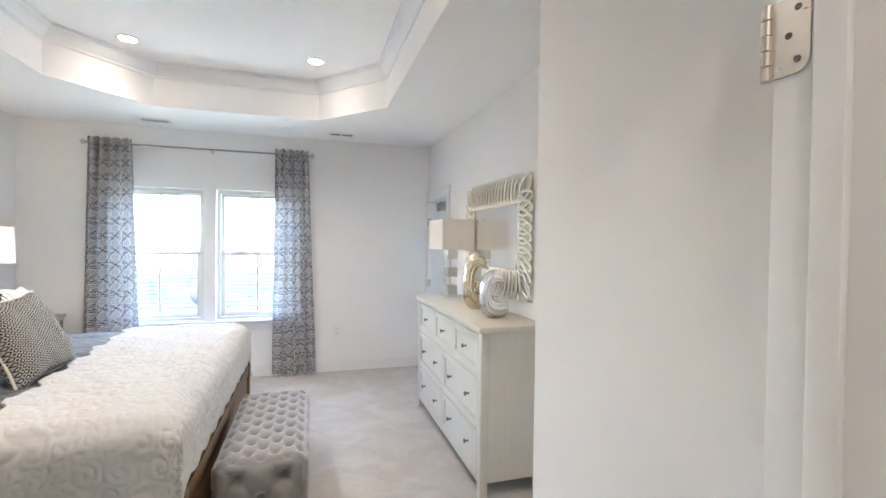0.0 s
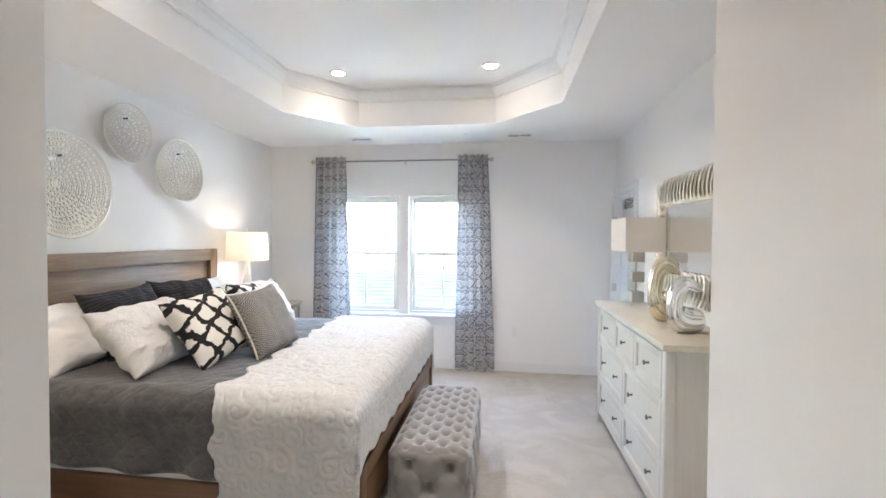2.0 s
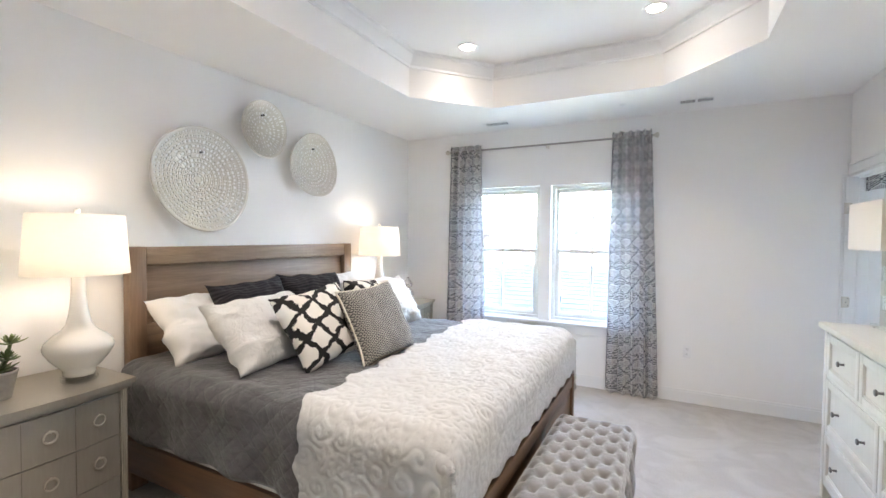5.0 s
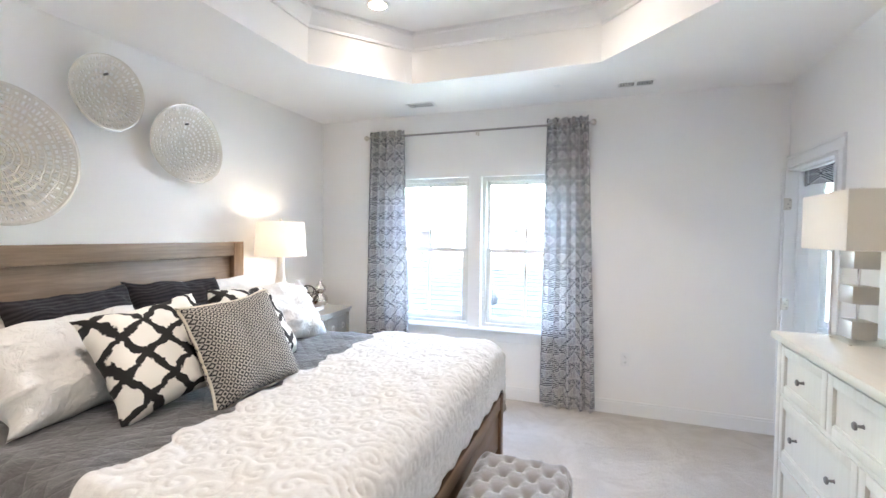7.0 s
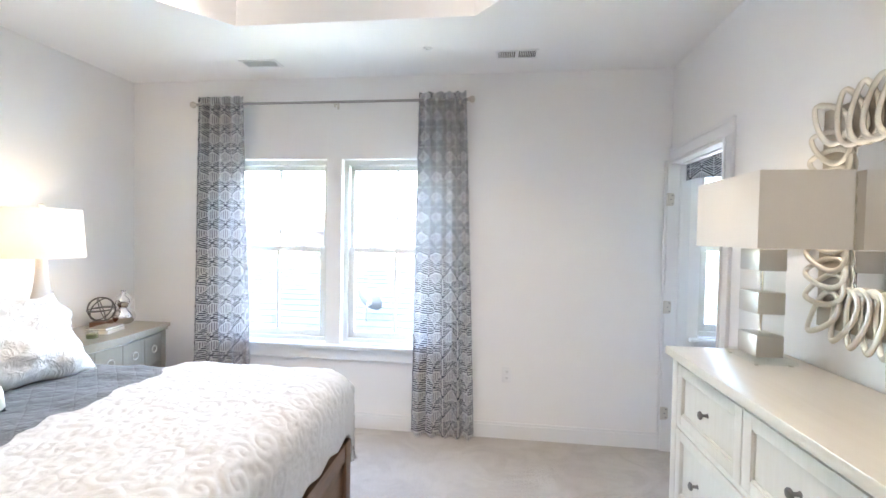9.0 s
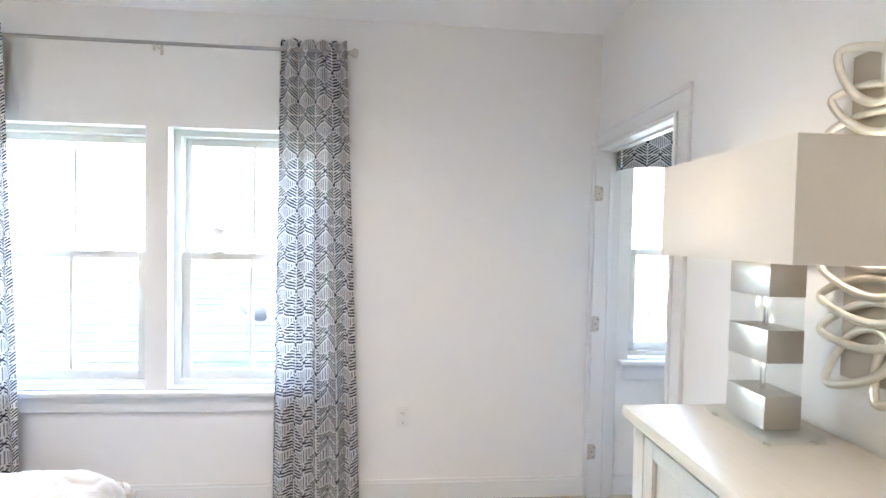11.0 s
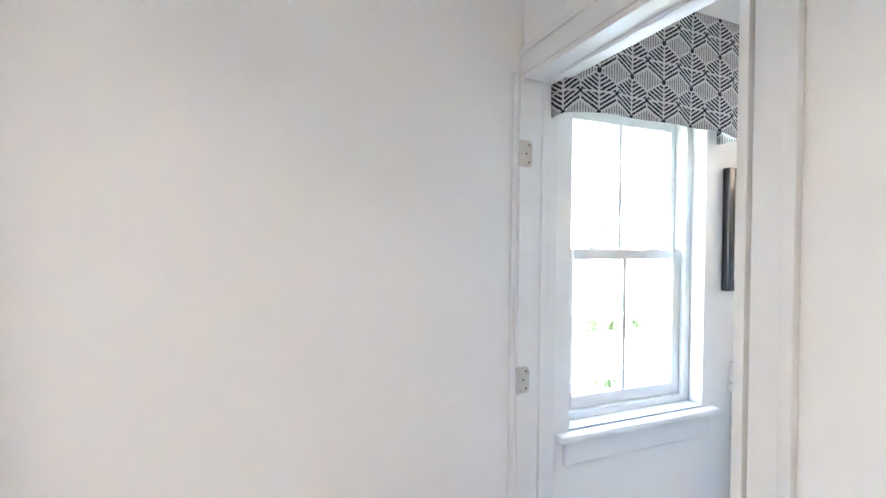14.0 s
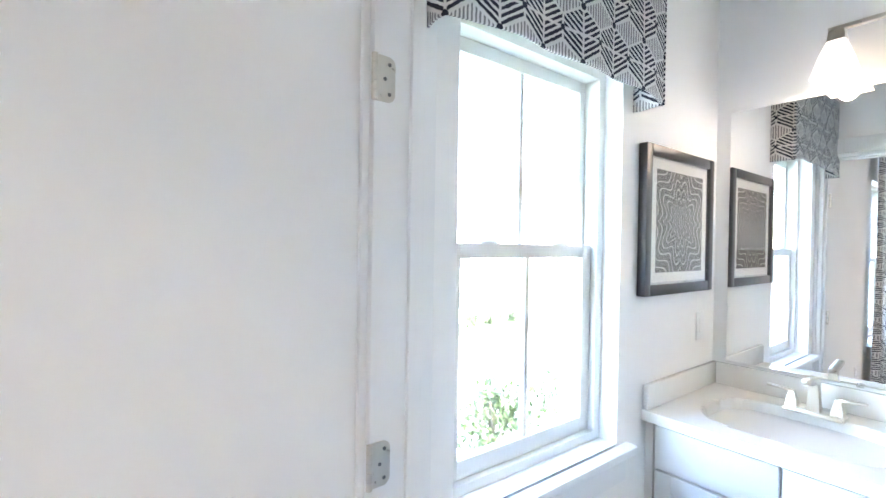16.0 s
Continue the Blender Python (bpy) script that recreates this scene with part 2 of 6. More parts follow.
def web_print(name, light, dark, P=0.148):
    """Woven print: dots on upright spines, lens shapes hatched upright between them, slanting hatching elsewhere."""
    m = Mat(name, light, 0.85)
    s = m.t.nodes.new("ShaderNodeSeparateXYZ")
    m.feed(m.at("UV"), s.inputs[0])
    n1 = m.math("MULTIPLY", m.math("SUBTRACT", m.noise(55.0, 2, m.at("UV")), 0.5), 0.035)
    n2 = m.math("MULTIPLY", m.math("SUBTRACT", m.noise(90.0, 2, m.at("UV")), 0.5), 0.03)
    a = m.math("ADD", m.math("DIVIDE", s.outputs[0], P), n1)
    b = m.math("ADD", m.math("DIVIDE", s.outputs[1], P), n2)
    X = m.math("SUBTRACT", 0.5, m.math("ABSOLUTE", m.math("SUBTRACT", m.math("FRACT", a), 0.5)))
    Y = m.math("SUBTRACT", 0.5, m.math("ABSOLUTE", m.math("SUBTRACT", m.math("FRACT", b), 0.5)))
    rim = m.math("SUBTRACT", Y, m.math("MULTIPLY", X, 0.54))
    lens = m.math("LESS_THAN", rim, 0.0)
    slant = m.math("MULTIPLY", m.math("SUBTRACT", b, m.math("MULTIPLY", X, 0.62)), 9.0)
    upright = m.math("MULTIPLY", a, 13.0)
    h = m.math("ADD", m.math("MULTIPLY", upright, lens), m.math("MULTIPLY", slant, m.math("SUBTRACT", 1.0, lens)))
    stripe = m.math("ABSOLUTE", m.math("SUBTRACT", m.math("FRACT", h), 0.5))
    wide = m.math("MULTIPLY_ADD", m.noise(30.0, 3, m.at("UV")), 0.16, m.math("MULTIPLY_ADD", lens, -0.04, 0.2))
    ink = m.ramp(m.math("SUBTRACT", stripe, wide), 0.05, -0.05)
    spine = m.math("MAXIMUM", X, lens)
    seam = m.math("MAXIMUM", m.math("SUBTRACT", 0.5, X), lens)
    edge = m.math("MINIMUM", m.math("MINIMUM", m.math("ABSOLUTE", rim), m.math("SUBTRACT", 0.5, Y)), m.math("MINIMUM", spine, seam))
    ink = m.math("MULTIPLY", ink, m.ramp(edge, 0.016, 0.032))
    ink = m.math("MULTIPLY", ink, m.math("MULTIPLY_ADD", lens, -0.3, 1.0))
    da = m.math("SQRT", m.math("ADD", m.math("MULTIPLY", X, X), m.math("MULTIPLY", Y, Y)))
    bx, by = m.math("SUBTRACT", 0.5, X), m.math("SUBTRACT", 0.5, Y)
    db = m.math("SQRT", m.math("ADD", m.math("MULTIPLY", bx, bx), m.math("MULTIPLY", by, by)))
    dot = m.math("MAXIMUM", m.ramp(da, 0.072, 0.06), m.ramp(db, 0.058, 0.046))
    ink = m.math("MAXIMUM", ink, dot)
    m.put("Base Color", m.mix(ink, light, m.mix(m.noise(7.0, 2, m.at("UV")), dark, tone(dark, 1.9))))
    m.bump(m.noise(600.0, 2), 0.2, 0.0015)
    col = m.b.inputs["Base Color"].links[0].from_socket
    tr = m.node("ShaderNodeBsdfTranslucent", 0, Color=col)
    x = m.t.nodes.new("ShaderNodeMixShader")
    x.inputs[0].default_value = 0.13
    m.t.links.new(m.b.outputs[0], x.inputs[1])
    m.t.links.new(tr, x.inputs[2])
    m.t.links.new(x.outputs[0], m.t.nodes["Material Output"].inputs["Surface"])
    return m


WEB = web_print("navy_web_print", (0.68, 0.68, 0.675), (0.014, 0.016, 0.028))

BRUSH = Mat("black_brush_lattice", (0.75, 0.72, 0.66), 0.9)
_s = BRUSH.t.nodes.new("ShaderNodeSeparateXYZ")
BRUSH.feed(BRUSH.at("UV"), _s.inputs[0])
_wob = BRUSH.math("MULTIPLY", BRUSH.math("SUBTRACT", BRUSH.noise(16.0, 5, BRUSH.at("UV")), 0.5), 0.075)
_p = _line(BRUSH, BRUSH.math("ADD", BRUSH.math("ADD", _s.outputs[0], BRUSH.math("MULTIPLY", _s.outputs[1], 0.55)), _wob), 0.136)
_q = _line(BRUSH, BRUSH.math("ADD", BRUSH.math("SUBTRACT", _s.outputs[1], BRUSH.math("MULTIPLY", _s.outputs[0], 0.55)), _wob), 0.136)
_wid = BRUSH.math("MULTIPLY_ADD", BRUSH.noise(22.0, 3, BRUSH.at("UV")), -0.22, 0.48)
_ink = BRUSH.ramp(BRUSH.math("SUBTRACT", BRUSH.math("MAXIMUM", _p, _q), _wid), -0.01, 0.015)
BRUSH.put("Base Color", BRUSH.mix(_ink, (0.76, 0.73, 0.67), (0.012, 0.011, 0.011)))
BRUSH.bump(BRUSH.noise(500.0, 2), 0.3, 0.0015)

DIAMOND = Mat("diamond_weave", (0.4, 0.38, 0.35), 0.9)
_s = DIAMOND.t.nodes.new("ShaderNodeSeparateXYZ")
DIAMOND.feed(DIAMOND.at("UV"), _s.inputs[0])
_r = DIAMOND.math("ADD", _line(DIAMOND, _s.outputs[0], 0.029), _line(DIAMOND, _s.outputs[1], 0.029))
_k = DIAMOND.math("GREATER_THAN", DIAMOND.math("FRACT", DIAMOND.math("MULTIPLY", _r, 2.0)), 0.5)
DIAMOND.put("Base Color", DIAMOND.mix(_k, (0.40, 0.375, 0.335), (0.03, 0.03, 0.032)))
DIAMOND.bump(DIAMOND.math("ADD", _k, DIAMOND.noise(400.0, 2)), 0.4, 0.002)
PIPING = fabric("cream_linen", (0.62, 0.57, 0.47), (0.66, 0.61, 0.52), var=0.05)


# ---- building blocks ----
def add_box(bm, x0, x1, y0, y1, z0, z1, bevel=0.0, m=None):
    v = [bm.verts.new((x, y, z)) for z in (z0, z1) for x, y in ((x0, y0), (x1, y0), (x1, y1), (x0, y1))]
    f = [bm.faces.new([v[i] for i in q]) for q in ((3, 2, 1, 0), (4, 5, 6, 7), (0, 1, 5, 4), (1, 2, 6, 5), (2, 3, 7, 6), (3, 0, 4, 7))]
    if m is not None:
        bmesh.ops.transform(bm, matrix=m, verts=v)
    if bevel:
        bmesh.ops.bevel(bm, geom=list({e for g in f for e in g.edges}), offset=bevel, segments=2, affect="EDGES", profile=0.5)
    return bm


def box(*a, **k):
    return add_box(bmesh.new(), *a, **k)


def lathe(profile, n=40, bm=None, close=True, squash=None):
    """Turns (radius, height) pairs round z. squash(angle, height) scales the radius."""
    bm = bm or bmesh.new()
    rings = []
    for r, z in profile:
        ring = []
        for i in range(n):
            a = 2 * math.pi * i / n
            k = squash(a, z) if squash else 1.0
            ring.append(bm.verts.new((r * k * math.cos(a), r * k * math.sin(a), z)))
        rings.append(ring)
    for p, q in zip(rings, rings[1:]):
        for i in range(n):
            bm.faces.new((p[i], p[(i + 1) % n], q[(i + 1) % n], q[i]))
    if close:
        if profile[0][0] > 1e-4:
            bm.faces.new(rings[0][::-1])
        if profile[-1][0] > 1e-4:
            bm.faces.new(rings[-1])
    return bm


def tube(points, r, n=8, closed=False, bm=None, flat=1.0, up=None):
    """A round bar through points."""
    bm = bm or bmesh.new()
    pts = [Vector(p) for p in points]
    rings = []
    for i, p in enumerate(pts):
        a = pts[i - 1] if (i or closed) else p
        b = pts[(i + 1) % len(pts)] if (closed or i + 1 < len(pts)) else p
        d = (b - a).normalized()
        s = d.cross(up or Vector((0, 0, 1)))
        if s.length < 1e-3:
            s = d.cross(Vector((1, 0, 0)))
        s.normalize()
        w = s.cross(d)
        rings.append([bm.verts.new(p + s * (r * math.cos(2 * math.pi * k / n)) + w * (r * flat * math.sin(2 * math.pi * k / n))) for k in range(n)])
    for i in range(len(rings) if closed else len(rings) - 1):
        p, q = rings[i], rings[(i + 1) % len(rings)]
        for k in range(n):
            bm.faces.new((p[k], p[(k + 1) % n], q[(k + 1) % n], q[k]))
    if not closed:
        bm.faces.new(rings[0][::-1])
        bm.faces.new(rings[-1])
    return bm


def sheet(fn, nu, nv, bm=None, uv=None, wrap=False):
    """A grid of points fn(i/nu, j/nv), with UVs from uv(u, v)."""
    bm = bm or bmesh.new()
    lay = bm.loops.layers.uv.verify() if uv else None
    g = [[bm.verts.new(fn(i / nu, j / nv)) for j in range(nv + 1)] for i in range(nu + (0 if wrap else 1))]
    for i in range(nu):
        for j in range(nv):
            ij = ((i, j), (i + 1, j), (i + 1, j + 1), (i, j + 1))
            f = bm.faces.new([g[a % len(g)][b] for a, b in ij])
            if uv:
                for loop, (a, b) in zip(f.loops, ij):
                    loop[lay].uv = uv(a / nu, b / nv)
    return bm


def mesh_of(name, bm, material, smooth=35, turn=True):
    if turn:
        bmesh.ops.recalc_face_normals(bm, faces=bm.faces)
    me = bpy.data.meshes.new(name)
    bm.to_mesh(me)
    bm.free()
    me.materials.append(material.m)
    if smooth:
        me.shade_smooth()
        me.set_sharp_from_angle(angle=radians(smooth))
    return me


def thing(name, label, category, at=(0, 0, 0), turn=0.0, group=""):
    ob = new(name)
    ob.matrix_world = pose(*at, 0, 0, turn)
    return tagged(ob, label, category, group)


def part(name, bm, material, parent, label="", smooth=35, m=None):
    ob = new(name, mesh_of(name, bm, material, smooth))
    ob.parent = parent
    if m is not None:
        ob.matrix_basis = m
    return tagged(ob, label)


def piece(name, bm, material, label, category, at=(0, 0, 0), smooth=35, m=None):
    """A thing that is one mesh."""
    ob = new(name, mesh_of(name, bm, material, smooth))
    ob.matrix_world = m if m is not None else pose(*at)
    return tagged(ob, label, category)


def setting(name, bm, material, label="", smooth=0):
    ob = new(name, mesh_of(name, bm, material, smooth))
    return tagged(ob, label, "", kind="structure")


def wall_y(bm, x0, x1, y0, y1, z0, z1, holes=()):
    """A wall along x, with holes (x0, x1, z0, z1) through it, in order of x."""
    at = x0
    for a, b, lo, hi in holes:
        add_box(bm, at, a, y0, y1, z0, z1)
        if lo > z0:
            add_box(bm, a, b, y0, y1, z0, lo)
        if hi < z1:
            add_box(bm, a, b, y0, y1, hi, z1)
        at = b
    add_box(bm, at, x1, y0, y1, z0, z1)
    return bm


def wall_x(bm, x0, x1, y0, y1, z0, z1, holes=()):
    at = y0
    for a, b, lo, hi in holes:
        add_box(bm, x0, x1, at, a, z0, z1)
        if lo > z0:
            add_box(bm, x0, x1, a, b, z0, lo)
        if hi < z1:
            add_box(bm, x0, x1, a, b, hi, z1)
        at = b
    add_box(bm, x0, x1, at, y1, z0, z1)
    return bm


# ---- the shell ----
WEST, EAST, NORTH, SOUTH, TOP = -2.48, 1.70, 5.40, 0.45, 2.71
BE = 3.335                      # bathroom's east wall
WIN_A, WIN_B = (-1.715, -0.833), (-0.712, 0.115)
WZ = (0.65, 2.085)
BWIN, BWZ = (1.91, 2.60), (0.815, 2.06)
HEAD = 2.055
ENTRY = (0.018, 0.812)
BATH = (4.63, 5.382)

setting("wall_north", wall_y(bmesh.new(), WEST - 0.14, BE + 0.14, NORTH, NORTH + 0.17, -0.3, 3.4,
        [(*WIN_A, *WZ), (*WIN_B, *WZ), (*BWIN, *BWZ)]), WALL, "warm white painted drywall")
setting("wall_west", box(WEST - 0.14, WEST, -1.6, NORTH, -0.3, 3.4), WALL, "warm white painted drywall")
setting("wall_east", wall_x(bmesh.new(), EAST, EAST + 0.115, 1.15, NORTH, 0, 3.4, [(*BATH, 0, HEAD)]), WALL, "warm white painted drywall")
setting("wall_south", wall_y(bmesh.new(), WEST, 0.865, SOUTH - 0.115, SOUTH, 0, 3.4, [(*ENTRY, 0, HEAD)]), WALL, "warm white painted drywall")
setting("wall_entry", box(0.865, EAST + 0.115, -1.6, 1.15, 0, 3.4, bevel=0.004), WALL, "warm white painted drywall")
setting("wall_bath_east", box(BE, BE + 0.14, 2.7, NORTH, -0.3, 3.4), WALL)
setting("wall_bath_south", box(EAST + 0.115, BE, 2.7, 2.84, 0, 3.4), WALL)
setting("wall_hall_south", box(WEST - 0.14, EAST + 0.115, -1.74, -1.6, -0.3, 3.4), WALL)
setting("wall_hall_west", box(-0.9, -0.76, -1.6, SOUTH - 0.115, 0, 3.4), WALL)
setting("floor", box(WEST, EAST + 0.06, -1.6, NORTH, -0.2, 0), CARPET, "plush beige carpet")
setting("floor_bath", box(EAST + 0.06, BE, 2.84, NORTH, -0.2, 0.0), plain("bath_vinyl", (0.5, 0.48, 0.45), 0.4, var=0.1))

# ceiling with an octagonal tray
TX0, TX1, TY0, TY1, CUT, TRAY = -1.575, 0.905, 1.05, 4.545, 0.6, 3.07
OCT = [(TX0 + 0.52, TY0), (TX1 - 0.56, TY0), (TX1, TY0 + CUT), (TX1, TY1 - 0.63), (TX1 - 0.56, TY1), (TX0 + 0.52, TY1), (TX0, TY1 - 0.61), (TX0, TY0 + CUT)]


def octagon(inset):
    cx, cy = (TX0 + TX1) / 2, (TY0 + TY1) / 2
    hx, hy = (TX1 - TX0) / 2, (TY1 - TY0) / 2
    return [(cx + (x - cx) * (hx - inset) / hx, cy + (y - cy) * (hy - inset) / hy) for x, y in OCT]


bm = bmesh.new()
edges = []
for loop in ([(WEST, SOUTH), (EAST, SOUTH), (EAST, NORTH), (WEST, NORTH)], OCT):
    vs = [bm.verts.new((x, y, TOP)) for x, y in loop]
    edges += [bm.edges.new((vs[i], vs[(i + 1) % len(vs)])) for i in range(len(vs))]
bmesh.ops.triangle_fill(bm, use_beauty=True, edges=edges)
ring = [[bm.verts.new((x, y, z)) for x, y in octagon(i)] for i, z in ((0, TOP), (0, TRAY), (-0.12, TRAY), (-0.12, TOP + 0.05))]
for p, q in zip(ring, ring[1:]):
    for i in range(8):
        bm.faces.new((p[i], p[(i + 1) % 8], q[(i + 1) % 8], q[i]))
setting("ceiling", bm, CEIL, "flat white ceiling round an octagonal tray")
bm = bmesh.new()
x0, y0 = TX0 - 0.2, TY0 - 0.2
add_box(bm, x0, TX1 + 0.2, y0, TY1 + 0.2, TRAY + 0.0, TRAY + 0.1)
setting("ceiling_tray", bm, CEIL, "raised tray ceiling panel")
setting("ceiling_roof", box(WEST - 0.14, BE + 0.14, -1.74, NORTH + 0.17, 3.4, 3.5), CEIL)
setting("ceiling_bath", box(EAST + 0.115, BE, 2.84, NORTH, TOP, TOP + 0.1), CEIL)
setting("ceiling_hall", box(-0.76, 0.865, -1.6, SOUTH - 0.115, TOP, TOP + 0.1), CEIL)

# crown moulding round the tray
bm = bmesh.new()
prof = [(0.0, -0.115), (0.012, -0.115), (0.014, -0.095), (0.03, -0.08), (0.05, -0.05), (0.062, -0.028), (0.08, -0.022), (0.085, 0.0)]
rows = [[bm.verts.new((x, y, TRAY + dz)) for x, y in octagon(i)] for i, dz in prof]
for p, q in zip(rows, rows[1:]):
    for i in range(8):
        bm.faces.new((p[i], p[(i + 1) % 8], q[(i + 1) % 8], q[i]))
setting("trim_crown", bm, TRIM, "white crown moulding inside the tray", smooth=25)


def baseboard(name, x0, x1, y0, y1, face):
    """face: the side that shows, as (dx, dy)."""
    bm = bmesh.new()
    t = 0.014
    if face[1]:
        y = y0
        add_box(bm, x0, x1, min(y, y + face[1] * t), max(y, y + face[1] * t), 0.0, 0.1)
        add_box(bm, x0, x1, min(y, y + face[1] * t * 0.6), max(y, y + face[1] * t * 0.6), 0.1, 0.118)
    else:
        x = x0
        add_box(bm, min(x, x + face[0] * t), max(x, x + face[0] * t), y0, y1, 0.0, 0.1)
        add_box(bm, min(x, x + face[0] * t * 0.6), max(x, x + face[0] * t * 0.6), y0, y1, 0.1, 0.118)
    setting(name, bm, TRIM, "white painted baseboard")


baseboard("baseboard_north", WEST, EAST - 0.02, NORTH, NORTH, (0, -1))
baseboard("baseboard_west", WEST, WEST, SOUTH, NORTH - 0.014, (1, 0))
baseboard("baseboard_east", EAST, EAST, 1.15, 4.5, (-1, 0))
baseboard("baseboard_entry", 0.865, 0.865, SOUTH + 0.02, 1.15, (-1, 0))
baseboard("baseboard_south", WEST + 0.014, ENTRY[0] - 0.1, SOUTH, SOUTH, (0, 1))
baseboard("baseboard_bath", EAST + 0.115, 2.77, NORTH, NORTH, (0, -1))


# ---- windows and doorways ----
def window(name, x0, x1, z0, z1, y, label):
    """A double-hung window in a wall along x, with its reveal, sashes, muntins and locks."""
    w = new(name)
    w.matrix_world = pose((x0 + x1) / 2, y, z0)
    tagged(w, label, "window", kind="structure")
    h, hw = z1 - z0, (x1 - x0) / 2
    mid = h * 0.51
    bm = bmesh.new()
    for a, b in ((-hw, -hw + 0.035), (hw - 0.035, hw)):
        add_box(bm, a, b, 0.065, 0.155, 0.0, h)
    add_box(bm, -hw + 0.035, hw - 0.035, 0.065, 0.155, h - 0.035, h)
    add_box(bm, -hw + 0.035, hw - 0.035, 0.065, 0.155, 0.0, 0.03)
    part("window_frame", bm, VINYL, w)
    for nm, ya, lo, hi, st in (("lower_sash", 0.085, 0.032, mid + 0.02, 0.045), ("upper_sash", 0.118, mid - 0.02, h - 0.036, 0.03)):
        bm = bmesh.new()
        i = hw - 0.037
        add_box(bm, -i, -i + st, ya, ya + 0.028, lo, hi, 0.002)
        add_box(bm, i - st, i, ya, ya + 0.028, lo, hi, 0.002)
        add_box(bm, -i + st, i - st, ya, ya + 0.028, lo, lo + (0.05 if nm[0] == "l" else 0.035), 0.002)
        add_box(bm, -i + st, i - st, ya, ya + 0.028, hi - 0.04, hi, 0.002)
        s = part(nm, bm, VINYL, w)
        part("muntin", box(-0.009, 0.009, ya + 0.006, ya + 0.022, lo + 0.03, hi - 0.03), VINYL, s)
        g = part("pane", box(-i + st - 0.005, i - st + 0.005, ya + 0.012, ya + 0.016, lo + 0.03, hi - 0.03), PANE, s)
        # Shadow off, so daylight comes in past the dimming tint.
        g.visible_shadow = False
    for dx in (-0.16, 0.16):
        bm = lathe([(0.028, 0.0), (0.028, 0.006), (0.016, 0.012), (0.0, 0.013)], 20, squash=lambda a, z: 1.0)
        bmesh.ops.scale(bm, vec=(1.25, 0.55, 1), verts=bm.verts)
        part("sash_lock", bm, VINYL, w, m=pose(dx * (hw / 0.36), 0.096, mid + 0.02))
    return w


window("window_1", *WIN_A, *WZ, NORTH, "white vinyl double-hung window with muntins")
window("window_2", *WIN_B, *WZ, NORTH, "white vinyl double-hung window with muntins")
window("window_3", *BWIN, *BWZ, NORTH, "white vinyl double-hung bathroom window")


def stool(name, x0, x1, z):
    bm = box(x0 - 0.06, x1 + 0.06, NORTH - 0.045, NORTH, z - 0.03, z - 0.004, 0.006)
    setting(name, bm, TRIM, "white painted window sill", smooth=30)
    bm = box(x0 - 0.03, x1 + 0.03, NORTH - 0.018, NORTH, z - 0.12, z - 0.03, 0.003)
    setting(name.replace("sill", "apron"), bm, TRIM, "white apron board under the sill")
    return bm


stool("trim_window_sill_1", WIN_A[0], WIN_B[1], WZ[0])
stool("trim_window_sill_2", *BWIN, BWZ[0])
for i, (a, b, z) in enumerate(((*WIN_A, WZ[0]), (*WIN_B, WZ[0]), (*BWIN, BWZ[0]))):
    setting("trim_inner_sill_%d" % (i + 1), box(a, b, NORTH, NORTH + 0.066, z - 0.004, z + 0.002), TRIM)


def hinge_leaf(parent, m):
    """A door hinge with one leaf on the jamb: rounded corners, knuckles, three screws. Faces -y, knuckle at x = 0."""
    bm = bmesh.new()
    pts = [(0.0, -0.0445), (0.026, -0.0445)]
    pts += [(0.026 + 0.016 * math.sin(a), -0.0285 - 0.016 * math.cos(a)) for a in [i * math.pi / 12 for i in range(1, 7)]]
    pts += [(x, -z) for x, z in pts[::-1]]
    for y in (0.0, -0.0025):
        bm.faces.new([bm.verts.new((x, y, z)) for x, z in pts])
    bm.verts.ensure_lookup_table()
    n = len(pts)
    for i in range(n):
        bm.faces.new((bm.verts[i], bm.verts[(i + 1) % n], bm.verts[n + (i + 1) % n], bm.verts[n + i]))
    h = part("hinge", bm, NICKEL, parent, "brushed nickel door hinge", m=m)
    for k, z in enumerate((-0.0445, -0.0265, -0.0085, 0.0095, 0.0275)):
        bm = lathe([(0.0062, 0.0), (0.0062, 0.0165)], 14)
        part("knuckle", bm, NICKEL, h, m=pose(-0.005, -0.004, z))
    for x, z in ((0.029, 0.029), (0.019, 0.0), (0.029, -0.029)):
        bm = lathe([(0.004, 0.0), (0.0035, 0.0012), (0.0, 0.0005)], 12)
        part("screw", bm, PEWTER, h, m=pose(x, -0.0025, z, 90))
    return h


def casing_leg(bm, along, a0, a1, t0, z0, z1, face, inner, thick=0.013):
    """One flat casing board with a raised outer band. along 0: board spans x (wall along x), 1: spans y."""
    lo, hi = min(a0, a1), max(a0, a1)
    band = 0.022
    segs = ((lo, hi - band, thick), (hi - band, hi, thick + 0.006)) if inner == "lo" else ((lo + band, hi, thick), (lo, lo + band, thick + 0.006))
    segs = [s for s in segs if s[1] > s[0]]
    for s0, s1, th in segs:
        p, q = sorted((t0, t0 + face * th))
        if along == 0:
            add_box(bm, s0, s1, p, q, z0, z1, 0.002)
        else:
            add_box(bm, p, q, s0, s1, z0, z1, 0.002)


